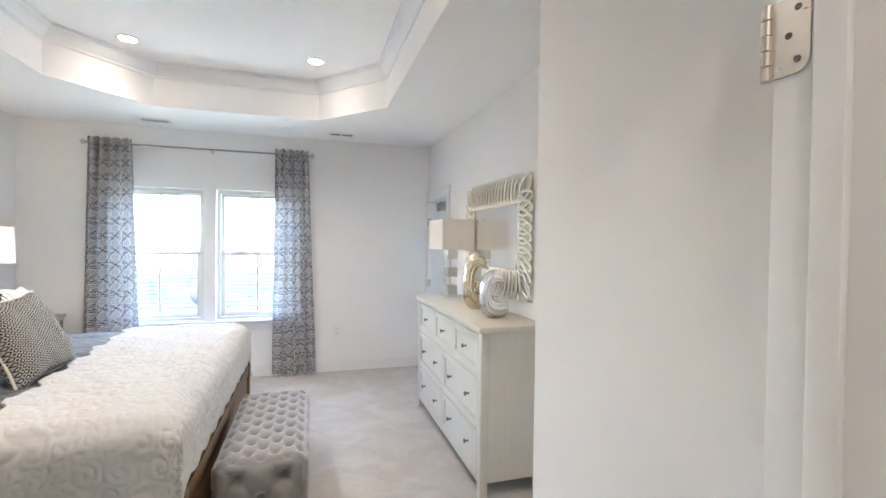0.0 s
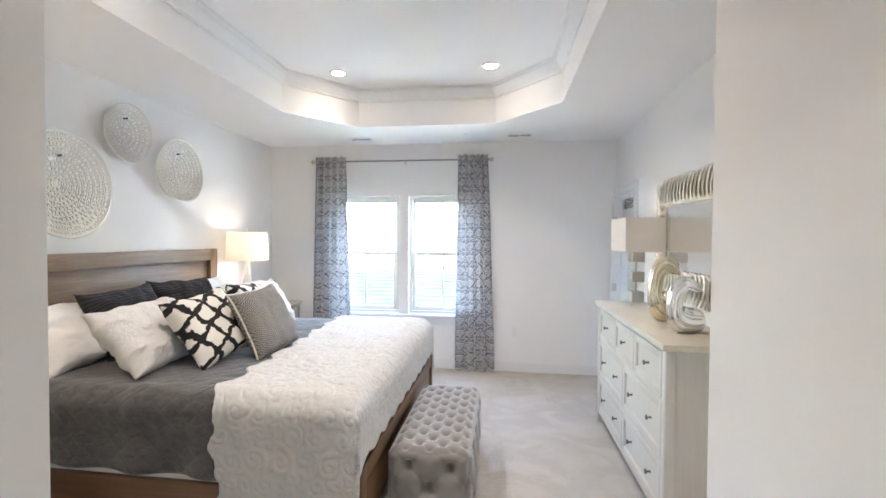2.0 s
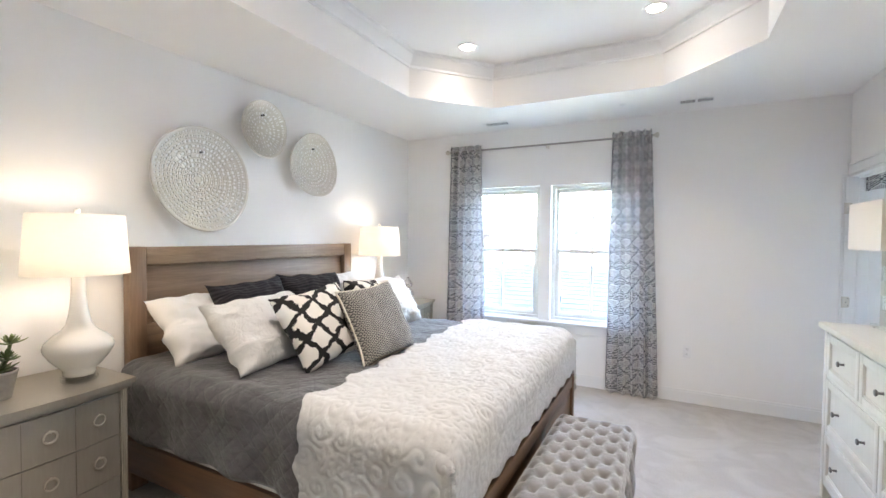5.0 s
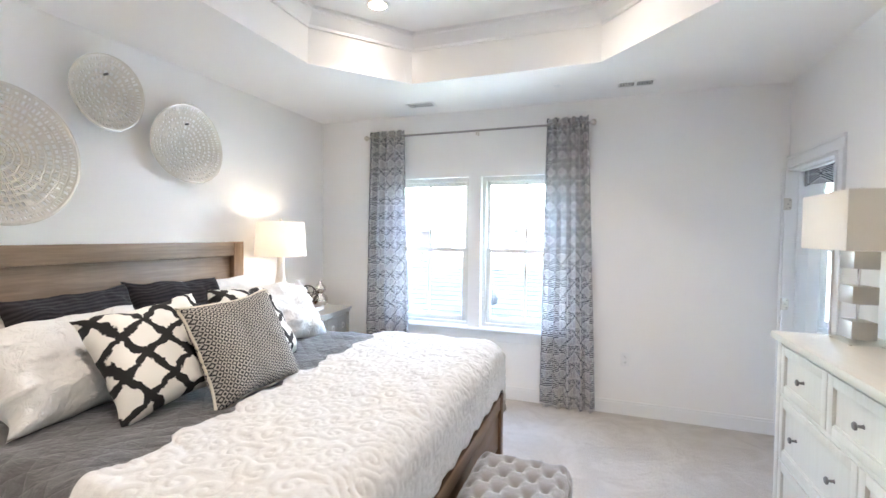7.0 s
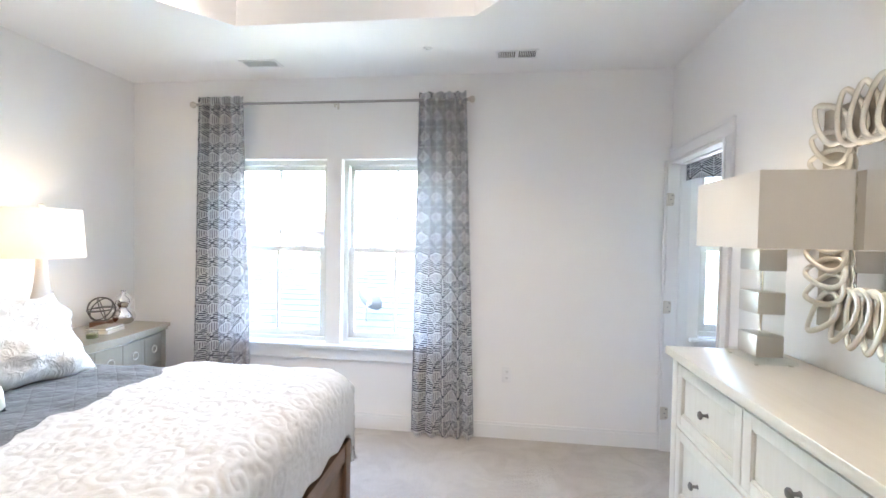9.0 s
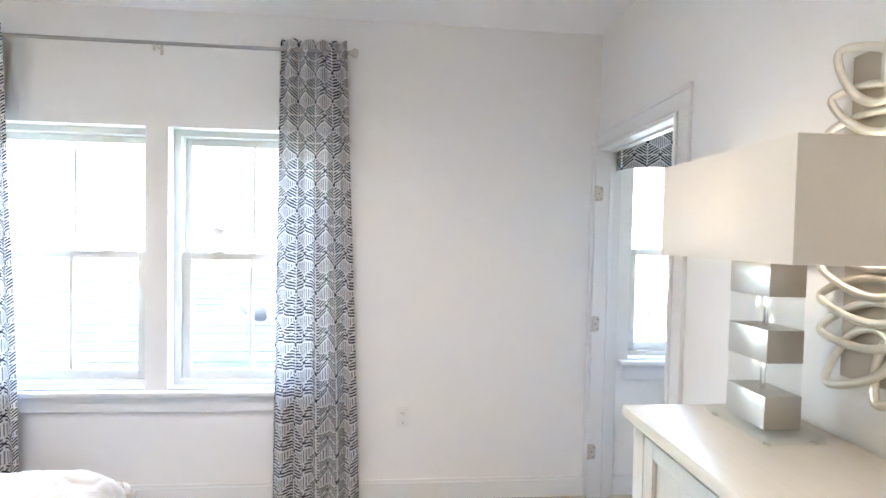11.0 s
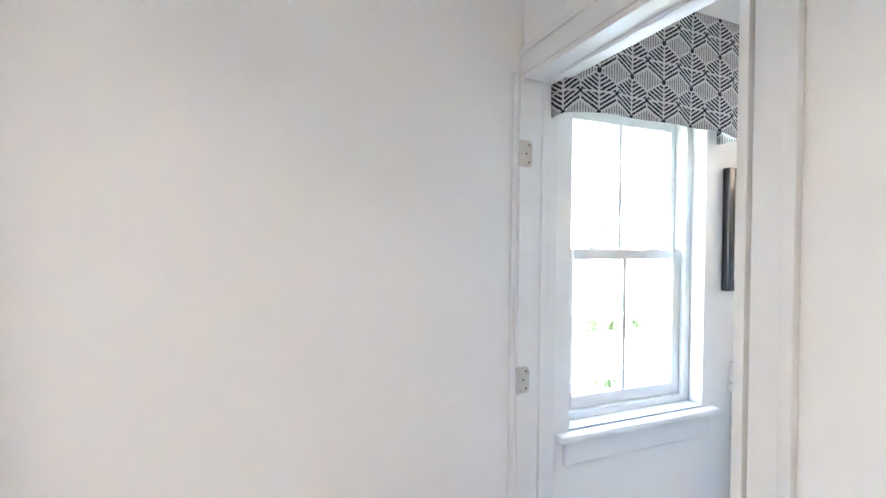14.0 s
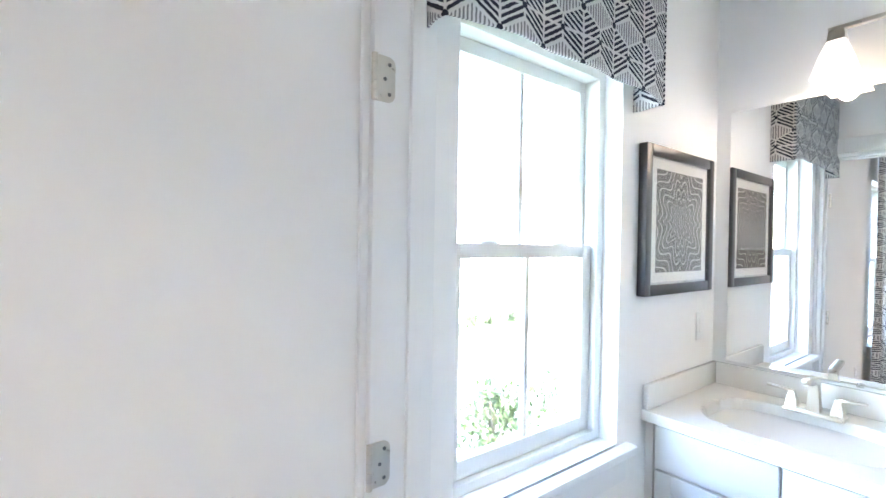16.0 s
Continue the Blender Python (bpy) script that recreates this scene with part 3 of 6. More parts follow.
# bathroom doorway: jambs, stops, casing, hinges and strike, its leaf taken off
d = new("door_2")
tagged(d, "white cased bathroom doorway with nickel hinges and no leaf", "doorway", kind="structure")
bm = bmesh.new()
x0, x1 = EAST - 0.018, EAST + 0.117
add_box(bm, EAST - 0.032, x1, BATH[1] - 0.019, BATH[1], 0, HEAD, 0.001)
add_box(bm, x0, x1, BATH[0], BATH[0] + 0.019, 0, HEAD, 0.001)
add_box(bm, x0, x1, BATH[0] + 0.019, BATH[1] - 0.019, HEAD - 0.019, HEAD, 0.001)
part("jamb", bm, TRIM, d)
bm = bmesh.new()
sx = EAST + 0.048
add_box(bm, sx, sx + 0.032, BATH[1] - 0.031, BATH[1] - 0.019, 0, HEAD - 0.031, 0.002)
add_box(bm, sx, sx + 0.032, BATH[0] + 0.019, BATH[0] + 0.031, 0, HEAD - 0.031, 0.002)
add_box(bm, sx, sx + 0.032, BATH[0] + 0.019, BATH[1] - 0.019, HEAD - 0.031, HEAD - 0.019, 0.002)
part("door_stop", bm, TRIM, d)
bm = bmesh.new()
casing_leg(bm, 1, BATH[0] - 0.006, BATH[0] - 0.08, EAST, 0, HEAD + 0.006, -1, "hi")
add_box(bm, EAST - 0.046, EAST, BATH[1] + 0.001, NORTH - 0.001, 0, HEAD + 0.006, 0.004)
p = EAST
add_box(bm, p - 0.013, p, BATH[0] - 0.08, NORTH - 0.001, HEAD + 0.006, HEAD + 0.072, 0.002)
add_box(bm, p - 0.019, p, BATH[0] - 0.08, NORTH - 0.002, HEAD + 0.072, HEAD + 0.094, 0.002)
part("casing", bm, TRIM, d)
bm = bmesh.new()
casing_leg(bm, 1, BATH[0] - 0.006, BATH[0] - 0.08, EAST + 0.115, 0, HEAD + 0.006, 1, "hi")
add_box(bm, EAST + 0.115, EAST + 0.13, BATH[1] + 0.001, NORTH - 0.001, 0, HEAD + 0.006, 0.002)
add_box(bm, EAST + 0.115, EAST + 0.132, BATH[0] - 0.08, NORTH - 0.001, HEAD + 0.006, HEAD + 0.094, 0.002)
part("casing", bm, TRIM, d)
for z in (1.787, 1.03, 0.275):
    hinge_leaf(d, pose(EAST - 0.029, BATH[1] - 0.0192, z))
part("strike_plate", box(EAST + 0.012, EAST + 0.042, BATH[0] + 0.019, BATH[0] + 0.0215, 0.93, 0.99, 0.001), PEWTER, d, "dark strike plate")

# entry doorway
d = new("door_1")
tagged(d, "white cased bedroom doorway with nickel hinges and no leaf", "doorway", kind="structure")
bm = bmesh.new()
y0, y1 = SOUTH - 0.117, SOUTH + 0.002
add_box(bm, ENTRY[0], ENTRY[0] + 0.019, y0, y1, 0, HEAD, 0.001)
add_box(bm, ENTRY[1] - 0.019, ENTRY[1], y0, y1, 0, HEAD, 0.001)
add_box(bm, ENTRY[0] + 0.019, ENTRY[1] - 0.019, y0, y1, HEAD - 0.019, HEAD, 0.001)
part("jamb", bm, TRIM, d)
bm = bmesh.new()
sy = SOUTH - 0.08
add_box(bm, ENTRY[0] + 0.019, ENTRY[0] + 0.031, sy, sy + 0.032, 0, HEAD - 0.031, 0.002)
add_box(bm, ENTRY[1] - 0.031, ENTRY[1] - 0.019, sy, sy + 0.032, 0, HEAD - 0.031, 0.002)
add_box(bm, ENTRY[0] + 0.019, ENTRY[1] - 0.019, sy, sy + 0.032, HEAD - 0.031, HEAD - 0.019, 0.002)
part("door_stop", bm, TRIM, d)
for y, face in ((SOUTH, 1), (SOUTH - 0.115, -1)):
    bm = bmesh.new()
    casing_leg(bm, 0, ENTRY[0] - 0.006, ENTRY[0] - 0.092, y, 0, HEAD + 0.006, face, "hi")
    casing_leg(bm, 0, ENTRY[1] + 0.006, 0.863, y, 0, HEAD + 0.006, face, "lo")
    p, q = sorted((y, y + face * 0.015))
    add_box(bm, ENTRY[0] - 0.092, 0.863, p, q, HEAD + 0.006, HEAD + 0.094, 0.002)
    part("casing", bm, TRIM, d)
for z in (1.786, 1.02, 0.265):
    hinge_leaf(d, pose(ENTRY[1] - 0.0192, SOUTH + 0.003, z, 0, 0, -90))


# ---- bed ----
BX0, BX1, BY0, BY1 = -2.40, -0.225, 2.165, 4.19
bed = thing("bed", "walnut-stained wooden panel bed with low footboard", "bed", (0, 0, 0))
hx0, hx1 = WEST + 0.02, -2.395
bm = bmesh.new()
add_box(bm, hx0, hx1, BY0, BY0 + 0.10, 0.0, 1.455, 0.006)
part("headboard_post", bm, HEADWOOD_V, bed)
part("headboard_post", box(hx0, hx1, BY1 - 0.10, BY1, 0.0, 1.455, 0.006), HEADWOOD_V, bed)
part("headboard_rail", box(hx0, hx1, BY0 + 0.1, BY1 - 0.1, 1.345, 1.452, 0.005), HEADWOOD_H, bed)
for i, (a, b) in enumerate(((0.3, 0.62), (0.622, 0.98), (0.982, 1.345))):
    part("headboard_plank", box(hx0 + 0.005, hx1 - 0.045, BY0 + 0.1, BY1 - 0.1, a, b, 0.003), HEADWOOD_H, bed)
part("side_rail", box(hx1, BX1 - 0.06, BY0 - 0.035, BY0 - 0.005, 0.145, 0.335, 0.004), BEDWOOD_L, bed)
part("side_rail", box(hx1, BX1 - 0.06, BY1 + 0.005, BY1 + 0.035, 0.145, 0.335, 0.004), BEDWOOD_L, bed)
for y in (BY0 - 0.045, BY1 - 0.025):
    part("footboard_post", box(BX1 - 0.07, BX1, y, y + 0.07, 0.0, 0.47, 0.004), BEDWOOD_V, bed)
part("footboard_panel", box(BX1 - 0.055, BX1 - 0.018, BY0 + 0.025, BY1 - 0.025, 0.12, 0.38, 0.003), BEDWOOD_H, bed)
part("footboard_rail", box(BX1 - 0.065, BX1 - 0.004, BY0 + 0.025, BY1 - 0.025, 0.38, 0.467, 0.004), BEDWOOD_H, bed)
piece("box_spring", box(hx1 + 0.02, BX1 - 0.085, BY0 - 0.012, BY1 + 0.012, 0.2, 0.47, 0.02), WHITECLOTH, "white-covered box spring inside the bed frame", "box spring", smooth=60)
piece("mattress", box(hx1 + 0.015, BX1 - 0.08, BY0 + 0.02, BY1 - 0.02, 0.472, 0.745, 0.06),
      WHITECLOTH, "white mattress on the wooden bed", "mattress", smooth=60)


def drape(bm, xa, xb, near, far, top, zn, zf, r=0.09, nu=60, nv=150, seed=0.0, crease=0.008, foot=None, fold=0.0, relief=None, span=(0.0, 1.0), lift=0.0):
    """Cloth over a mattress: hangs to zn at the near side (y = near) and zf at the far side; xa and xb are x as functions of the way across.
    foot: (x of the edge, lowest z) for a cloth that also hangs over the foot."""
    flat = far - near - 2 * r
    arc = r * math.pi / 2
    total = (top - r - zn) + arc + flat + arc + (top - r - zf)

    def across(s):
        a = top - r - zn
        if s < a:
            return near, zn + s, (0, -1, 0)
        s -= a
        if s < arc:
            k = s / r
            return near + r - r * math.cos(k), top - r + r * math.sin(k), (0, -math.cos(k), math.sin(k))
        s -= arc
        if s < flat:
            return near + r + s, top, (0, 0, 1)
        s -= flat
        if s < arc:
            k = s / r
            return far - r + r * math.sin(k), top - r + r * math.cos(k), (0, math.sin(k), math.cos(k))
        return far, top - r - (s - arc), (0, 1, 0)

    def fn(u, v):
        v = span[0] + (span[1] - span[0]) * v
        s = v * total
        y, z, nrm = across(s)
        x = xa(v) + (xb(v) - xa(v)) * u
        n = noise.noise(Vector((x * 5 + seed, y * 4, z * 5))) * crease + noise.noise(Vector((x * 15, y * 15 + seed, z * 9))) * crease * 0.5
        hang = max(0.0, top - r - z)
        n += hang * fold * math.sin(x * 17 + seed) + hang * 0.02 + lift
        if relief:
            n += relief(x, s)
        p = Vector((x, y, z)) + Vector(nrm) * n
        if foot and x > foot[0] - foot[2]:
            over = x - (foot[0] - foot[2])
            rr = foot[2]
            k = min(over / rr, math.pi / 2)
            p.x = foot[0] - rr + rr * math.sin(k) + n * 0.6
            drop = rr * (1 - math.cos(k)) + max(0.0, over - rr * math.pi / 2)
            if nrm[2] > 0.5:
                p.z -= drop
            else:
                p.z -= drop * max(0.0, nrm[2])
                p.x = min(p.x, foot[0] + 0.01)
        return p

    def uv(u, v):
        return (xa(v) + (xb(v) - xa(v)) * u, v * total)

    return sheet(fn, nu, nv, bm, uv)


quilt = thing("quilt", "charcoal grey diamond-stitched quilt over the mattress", "quilt")
for nm, span, lift, nv in (("cover", (0.0, 1.0), 0.0, 150), ("hem", (-0.003, 0.011), 0.004, 4), ("hem", (0.989, 1.003), 0.004, 4)):
    bm = drape(bmesh.new(), lambda v: -2.37, lambda v: -0.33, 2.10, 4.25, 0.785, 0.395, 0.40, nu=110, nv=nv, crease=0.012, fold=0.05, span=span, lift=lift)
    sol = part(nm, bm, QUILT, quilt, smooth=80).modifiers.new("thick", "SOLIDIFY")
    sol.thickness, sol.offset = 0.012, 1.0


def scroll_relief(x0, x1, s0, s1, seed, step=0.004, pitch=0.118, ridge=0.005):
    """Height of a soft raised pattern of scrolls and five-petalled flowers, as a function of the place on the cloth."""
    rng = random.Random(seed)
    nx, ns = int((x1 - x0) / step) + 1, int((s1 - s0) / step) + 1
    field = np.zeros((nx, ns))
    reach = 6
    gx, gs = np.mgrid[-reach:reach + 1, -reach:reach + 1] * step

    def stamp(px, ps, k=1.0):
        i, j = int((px - x0) / step), int((ps - s0) / step)
        if reach <= i < nx - reach and reach <= j < ns - reach:
            dx, ds = x0 + i * step - px + gx, s0 + j * step - ps + gs
            g = k * np.exp(-(dx * dx + ds * ds) / (2 * 0.0078 ** 2))
            cell = field[i - reach:i + reach + 1, j - reach:j + reach + 1]
            np.maximum(cell, g, out=cell)

    row = 0
    s = s0
    while s < s1:
        x = x0 + (pitch / 2 if row % 2 else 0)
        while x < x1:
            cx, cs = x + rng.uniform(-0.02, 0.02), s + rng.uniform(-0.02, 0.02)
            a0 = rng.uniform(0, 6.28)
            if rng.random() < 0.3:
                for p in range(5):
                    a = a0 + p * 1.2566
                    for q in range(22):
                        t = q / 21 * math.pi * 2
                        rr, w = 0.038 * (1 - math.cos(t)) / 2 * 1.35 + 0.008, 0.016 * math.sin(t)
                        stamp(cx + rr * math.cos(a) - w * math.sin(a), cs + rr * math.sin(a) + w * math.cos(a))
            else:
                way = rng.choice((-1, 1))
                size = rng.uniform(0.045, 0.06)
                for q in range(58):
                    t = q / 57
                    rr = size * (1 - 0.82 * t)
                    a = a0 + way * t * 8.6
                    stamp(cx + rr * math.cos(a), cs + rr * math.sin(a))
                for q in range(20):
                    t = q / 19
                    a = a0 - way * t * 1.1
                    rr = size * (1 + 0.75 * t)
                    stamp(cx + rr * math.cos(a), cs + rr * math.sin(a))
            x += pitch
        s += pitch * 0.88
        row += 1

    def at(x, s):
        i = min(nx - 1, max(0, int((x - x0) / step + 0.5)))
        j = min(ns - 1, max(0, int((s - s0) / step + 0.5)))
        return ridge * float(field[i, j])

    return at


bm = drape(bmesh.new(), lambda v: -0.935 - 0.21 * v + 0.018 * math.sin(v * 61) + 0.01 * math.sin(v * 133), lambda v: 0.02 + 0.012 * math.sin(v * 90), 2.075, 4.275, 0.808, 0.31, 0.33,
           nu=200, nv=470, seed=7.0, crease=0.011, fold=0.03, foot=(-0.24, 0.5, 0.12), relief=scroll_relief(-1.2, 0.08, 0.0, 3.3, 12))
throw = piece("throw_blanket", bm, THROW, "fluffy white throw with ruched scroll pattern over the bed's foot", "blanket", smooth=80)
sol = throw.modifiers.new("thick", "SOLIDIFY")
sol.thickness, sol.offset = 0.014, 1.0


def pillow(name, w, h, t, material, label, m, seed, pinch=0.1, wrinkle=0.02, edge=None, n=40):
    """A stuffed cushion standing on its lower edge, facing +x."""
    bm = bmesh.new()

    def side(sign):
        def fn(u, v):
            a, b = 2 * u - 1, 2 * v - 1
            k = (1 - a ** 4) * (1 - b ** 4)
            puff = t / 2 * max(0.0, k) ** 0.55
            y = a * w / 2 * (1 - pinch * (1 - b * b) * abs(a) ** 3)
            z = b * h / 2 * (1 - pinch * (1 - a * a) * abs(b) ** 3)
            p = Vector((a * 3 + seed, b * 3, sign))
            wr = noise.noise(p) * wrinkle + noise.noise(p * 3.1) * wrinkle * 0.45
            fade = min(1.0, 3.5 * max(0.0, k))
            y += noise.noise(Vector((a * 2.2, b * 2.2, seed))) * wrinkle
            z += noise.noise(Vector((a * 2.2, seed, b * 2.2))) * wrinkle
            return (sign * puff + wr * fade, y, z)
        sheet(fn, n, n, bm, lambda u, v: (u * w, v * h))

    side(1)
    side(-1)
    bmesh.ops.remove_doubles(bm, verts=bm.verts, dist=0.0004)
    ob = thing(name, label, "pillow")
    ob.matrix_world = m
    part("cover", bm, material, ob, smooth=80)
    if edge:
        def rim(i):
            k = i / 120 * 4
            q, f = int(k) % 4, k % 1 * 2 - 1
            a, b = ((f, -1), (1, f), (-f, 1), (-1, -f))[q]
            y = a * w / 2 * (1 - pinch * (1 - b * b) * abs(a) ** 3) + noise.noise(Vector((a * 2.2, b * 2.2, seed))) * wrinkle
            z = b * h / 2 * (1 - pinch * (1 - a * a) * abs(b) ** 3) + noise.noise(Vector((a * 2.2, seed, b * 2.2))) * wrinkle
            return (0, y, z)
        part("piping", tube([rim(i) for i in range(120)], 0.007, 8, closed=True), edge, ob, "cream corded edge")
    return ob


pillow("pillow", 0.78, 0.45, 0.22, WHITECLOTH, "white cotton pillow leaning against the headboard", pose(-2.17, 2.57, 0.965, 0, -36, 6), 1.0, wrinkle=0.028)
pillow("pillow", 0.76, 0.46, 0.2, WHITECLOTH, "white cotton pillow leaning against the headboard", pose(-2.2, 3.74, 0.99, 0, -28, -4), 2.0)
pillow("pillow", 0.62, 0.5, 0.17, DARKCLOTH, "dark charcoal ribbed cushion", pose(-2.06, 2.80, 1.0, 2, -28, 3), 3.0, wrinkle=0.022)
pillow("pillow", 0.62, 0.5, 0.17, DARKCLOTH, "dark charcoal ribbed cushion", pose(-2.06, 3.36, 1.01, -2, -28, -3), 4.0, wrinkle=0.022)
pillow("pillow", 0.74, 0.46, 0.22, RUCHED, "crumpled white ruched pillow", pose(-1.70, 2.57, 0.975, 0, -40, 8), 5.0, wrinkle=0.024)
pillow("pillow", 0.74, 0.46, 0.22, RUCHED, "crumpled white ruched pillow", pose(-1.7, 3.74, 0.985, 0, -36, -6), 6.0, wrinkle=0.03)
pillow("pillow", 0.5, 0.48, 0.18, BRUSH, "cream cushion with black brushed lattice", pose(-1.40, 2.70, 1.01, 8, -36, -12), 8.0, wrinkle=0.012)
pillow("pillow", 0.5, 0.48, 0.18, BRUSH, "cream cushion with black brushed lattice", pose(-1.47, 3.32, 1.01, -6, -34, 14), 9.0, wrinkle=0.012)
pillow("pillow", 0.48, 0.47, 0.17, DIAMOND, "black and cream diamond-weave cushion with cream edge", pose(-1.17, 2.93, 1.01, 4, -26, -6), 10.0, wrinkle=0.01, edge=PIPING)


# ---- nightstands and dresser ----
SCORE = plain("scored_lacquer", (0.24, 0.22, 0.185), 0.5, 0.3)


def ring_pull(parent, m):
    a = part("ring_pull", tube([(0.006, 0.025 * math.cos(k * math.pi / 12), 0.025 * math.sin(k * math.pi / 12) - 0.003) for k in range(24)], 0.0045, 8, closed=True, up=Vector((1, 0, 0))), NICKEL, parent, m=m)
    part("stud", lathe([(0.007, 0.0), (0.007, 0.006), (0.004, 0.01), (0.0, 0.0105)], 14), NICKEL, a, m=pose(0, 0, 0.021, 0, 90))
    return a


def nightstand(y0, y1):
    """A bow-fronted chest: three drawers, each scored into four panels with ring pulls."""
    w = y1 - y0
    t = thing("nightstand", "champagne silver bow-front nightstand with ring pulls", "nightstand", (WEST + 0.015, y0, 0), group="nightstands by the bed")
    D, bow = 0.468, 0.055

    def front(y, extra=0.0):
        k = 2 * y / w - 1
        return D + extra + bow * (1 - k * k)

    def slab(ya, yb, za, zb, xin, extra, n=14, bev=0.003):
        bm = bmesh.new()
        ys = [ya + (yb - ya) * i / n for i in range(n + 1)]
        lo = [bm.verts.new((front(y, extra), y, za)) for y in ys] + [bm.verts.new((xin, y, za)) for y in ys[::-1]]
        hi = [bm.verts.new((v.co.x, v.co.y, zb)) for v in lo]
        bm.faces.new(lo[::-1])
        bm.faces.new(hi)
        for i in range(len(lo)):
            j = (i + 1) % len(lo)
            bm.faces.new((lo[i], lo[j], hi[j], hi[i]))
        if bev:
            sharp = [e for e in bm.edges if len(e.link_faces) == 2 and e.calc_face_angle() > 0.7]
            bmesh.ops.bevel(bm, geom=sharp, offset=bev, segments=2, affect="EDGES", profile=0.5)
        return bm

    part("carcass", slab(0.018, w - 0.018, 0.1, 0.765, 0.0, -0.028), NSTAND, t)
    part("top", slab(-0.012, w + 0.012, 0.783, 0.808, -0.005, 0.022, bev=0.006), NSTAND, t)
    part("top_moulding", slab(0.0, w, 0.762, 0.783, 0.0, 0.008, bev=0.005), NSTAND, t)
    part("plinth", slab(0.005, w - 0.005, 0.075, 0.115, 0.01, 0.0, bev=0.004), NSTAND, t)
    for y in (0.012, w - 0.062):
        part("leg", box(0.0, 0.05, y, y + 0.05, 0.0, 0.08, 0.006), NSTAND, t)
        part("leg", box(D - 0.055, D - 0.005, y, y + 0.05, 0.0, 0.08, 0.006), NSTAND, t)
    for y in (0.02, w - 0.05):
        bm = bmesh.new()
        for k, (dx, ww) in enumerate(((-0.006, 0.03), (0.002, 0.018), (0.008, 0.007))):
            c = y + 0.015
            add_box(bm, 0.4, front(c) + dx, c - ww / 2, c + ww / 2, 0.115, 0.762, 0.002)
        part("corner_bead", bm, NSTAND, t)
    z = 0.125
    for r in range(3):
        d = part("drawer", slab(0.056, w - 0.056, z, z + 0.203, 0.35, -0.014), NSTAND, t)
        cw = (w - 0.112) / 4
        for c in range(4):
            yc = 0.056 + cw * (c + 0.5)
            k = 2 * yc / w - 1
            slope = math.degrees(math.atan(4 * bow * k / w))
            ring_pull(d, pose(front(yc, -0.014), yc, z + 0.108, 0, 0, -slope * -1))
            if c:
                ys = 0.056 + cw * c
                part("score_line", slab(ys - 0.0012, ys + 0.0012, z + 0.004, z + 0.199, 0.4, -0.0126, 1, 0), SCORE, d)
        z += 0.2075
    return t


nightstand(1.075, 1.965)
nightstand(4.275, 5.165)


def knob(parent, m):
    bm = lathe([(0.009, 0.0), (0.006, 0.004), (0.0055, 0.018), (0.009, 0.021), (0.0145, 0.023), (0.0155, 0.027), (0.012, 0.031), (0.0, 0.032)], 20)
    return part("knob", bm, PEWTER, parent, "dark pewter knob", m=m)


def framed(parent, name, x0, y0, y1, z0, z1, s, sunk, material, bead=0.0):
    """A framed front facing -x: a sunk panel with two stiles, two rails and a bead round the panel."""
    d = part(name, box(x0 + sunk, x0 + 0.02, y0 + s * 0.5, y1 - s * 0.5, z0 + s * 0.5, z1 - s * 0.5), material, parent)
    part("stile", box(x0, x0 + 0.0202, y0, y0 + s, z0, z1, 0.002), material, d)
    part("stile", box(x0, x0 + 0.0202, y1 - s, y1, z0, z1, 0.002), material, d)
    part("rail", box(x0, x0 + 0.0202, y0 + s, y1 - s, z0, z0 + s, 0.002), material, d)
    part("rail", box(x0, x0 + 0.0202, y0 + s, y1 - s, z1 - s, z1, 0.002), material, d)
    if bead:
        e = bead
        pts = [(x0 + sunk - 0.002, y, z) for y, z in ((y0 + s + e, z0 + s + e), (y1 - s - e, z0 + s + e), (y1 - s - e, z1 - s - e), (y0 + s + e, z1 - s - e))]
        part("bead", tube(pts, 0.0055, 6, closed=True, up=Vector((1, 0, 0))), material, d)
    return d


def drawer_front(parent, y0, y1, z0, z1, knobs):
    d = framed(parent, "drawer", 0.0, y0, y1, z0, z1, 0.042, 0.011, DRESSER, 0.004)
    for k in knobs:
        knob(d, pose(0.011, y0 + (y1 - y0) * k, (z0 + z1) / 2, 0, -90))
    return d


DY0, DY1, DX = 2.50, 4.09, 1.252
dr = thing("dresser", "whitewashed wooden dresser with seven drawers and pewter knobs", "dresser", (DX, DY0, 0))
L, DD = DY1 - DY0, EAST - 0.02 - DX
part("top", box(-0.025, DD, -0.028, L + 0.026, 1.006, 1.04, 0.005), DRESSTOP, dr)
for y in (0.0, L - 0.05):
    part("front_post", box(0.0, 0.05, y, y + 0.05, 0.0, 1.006, 0.003), DRESSER, dr)
    part("back_post", box(DD - 0.05, DD, y, y + 0.05, 0.0, 1.006, 0.003), DRESSER, dr)
    part("side_panel", box(0.05, DD - 0.05, y + 0.006, y + 0.03, 0.09, 1.006), DRESSER, dr)
part("back_panel", box(DD - 0.02, DD - 0.006, 0.05, L - 0.05, 0.09, 1.006), DRESSER, dr)
part("carcass", box(0.024, DD - 0.03, 0.052, L - 0.052, 0.1, 1.0), DRESSER, dr)
for z0, z1 in ((0.985, 1.006), (0.72, 0.738), (0.395, 0.41), (0.085, 0.115)):
    part("front_rail", box(0.003, 0.03, 0.05, L - 0.05, z0, z1, 0.002), DRESSER, dr)
iw = L - 0.1
for i in range(3):
    drawer_front(dr, 0.052 + i * iw / 3 + 0.004, 0.048 + (i + 1) * iw / 3 - 0.004, 0.741, 0.982, (0.5,))
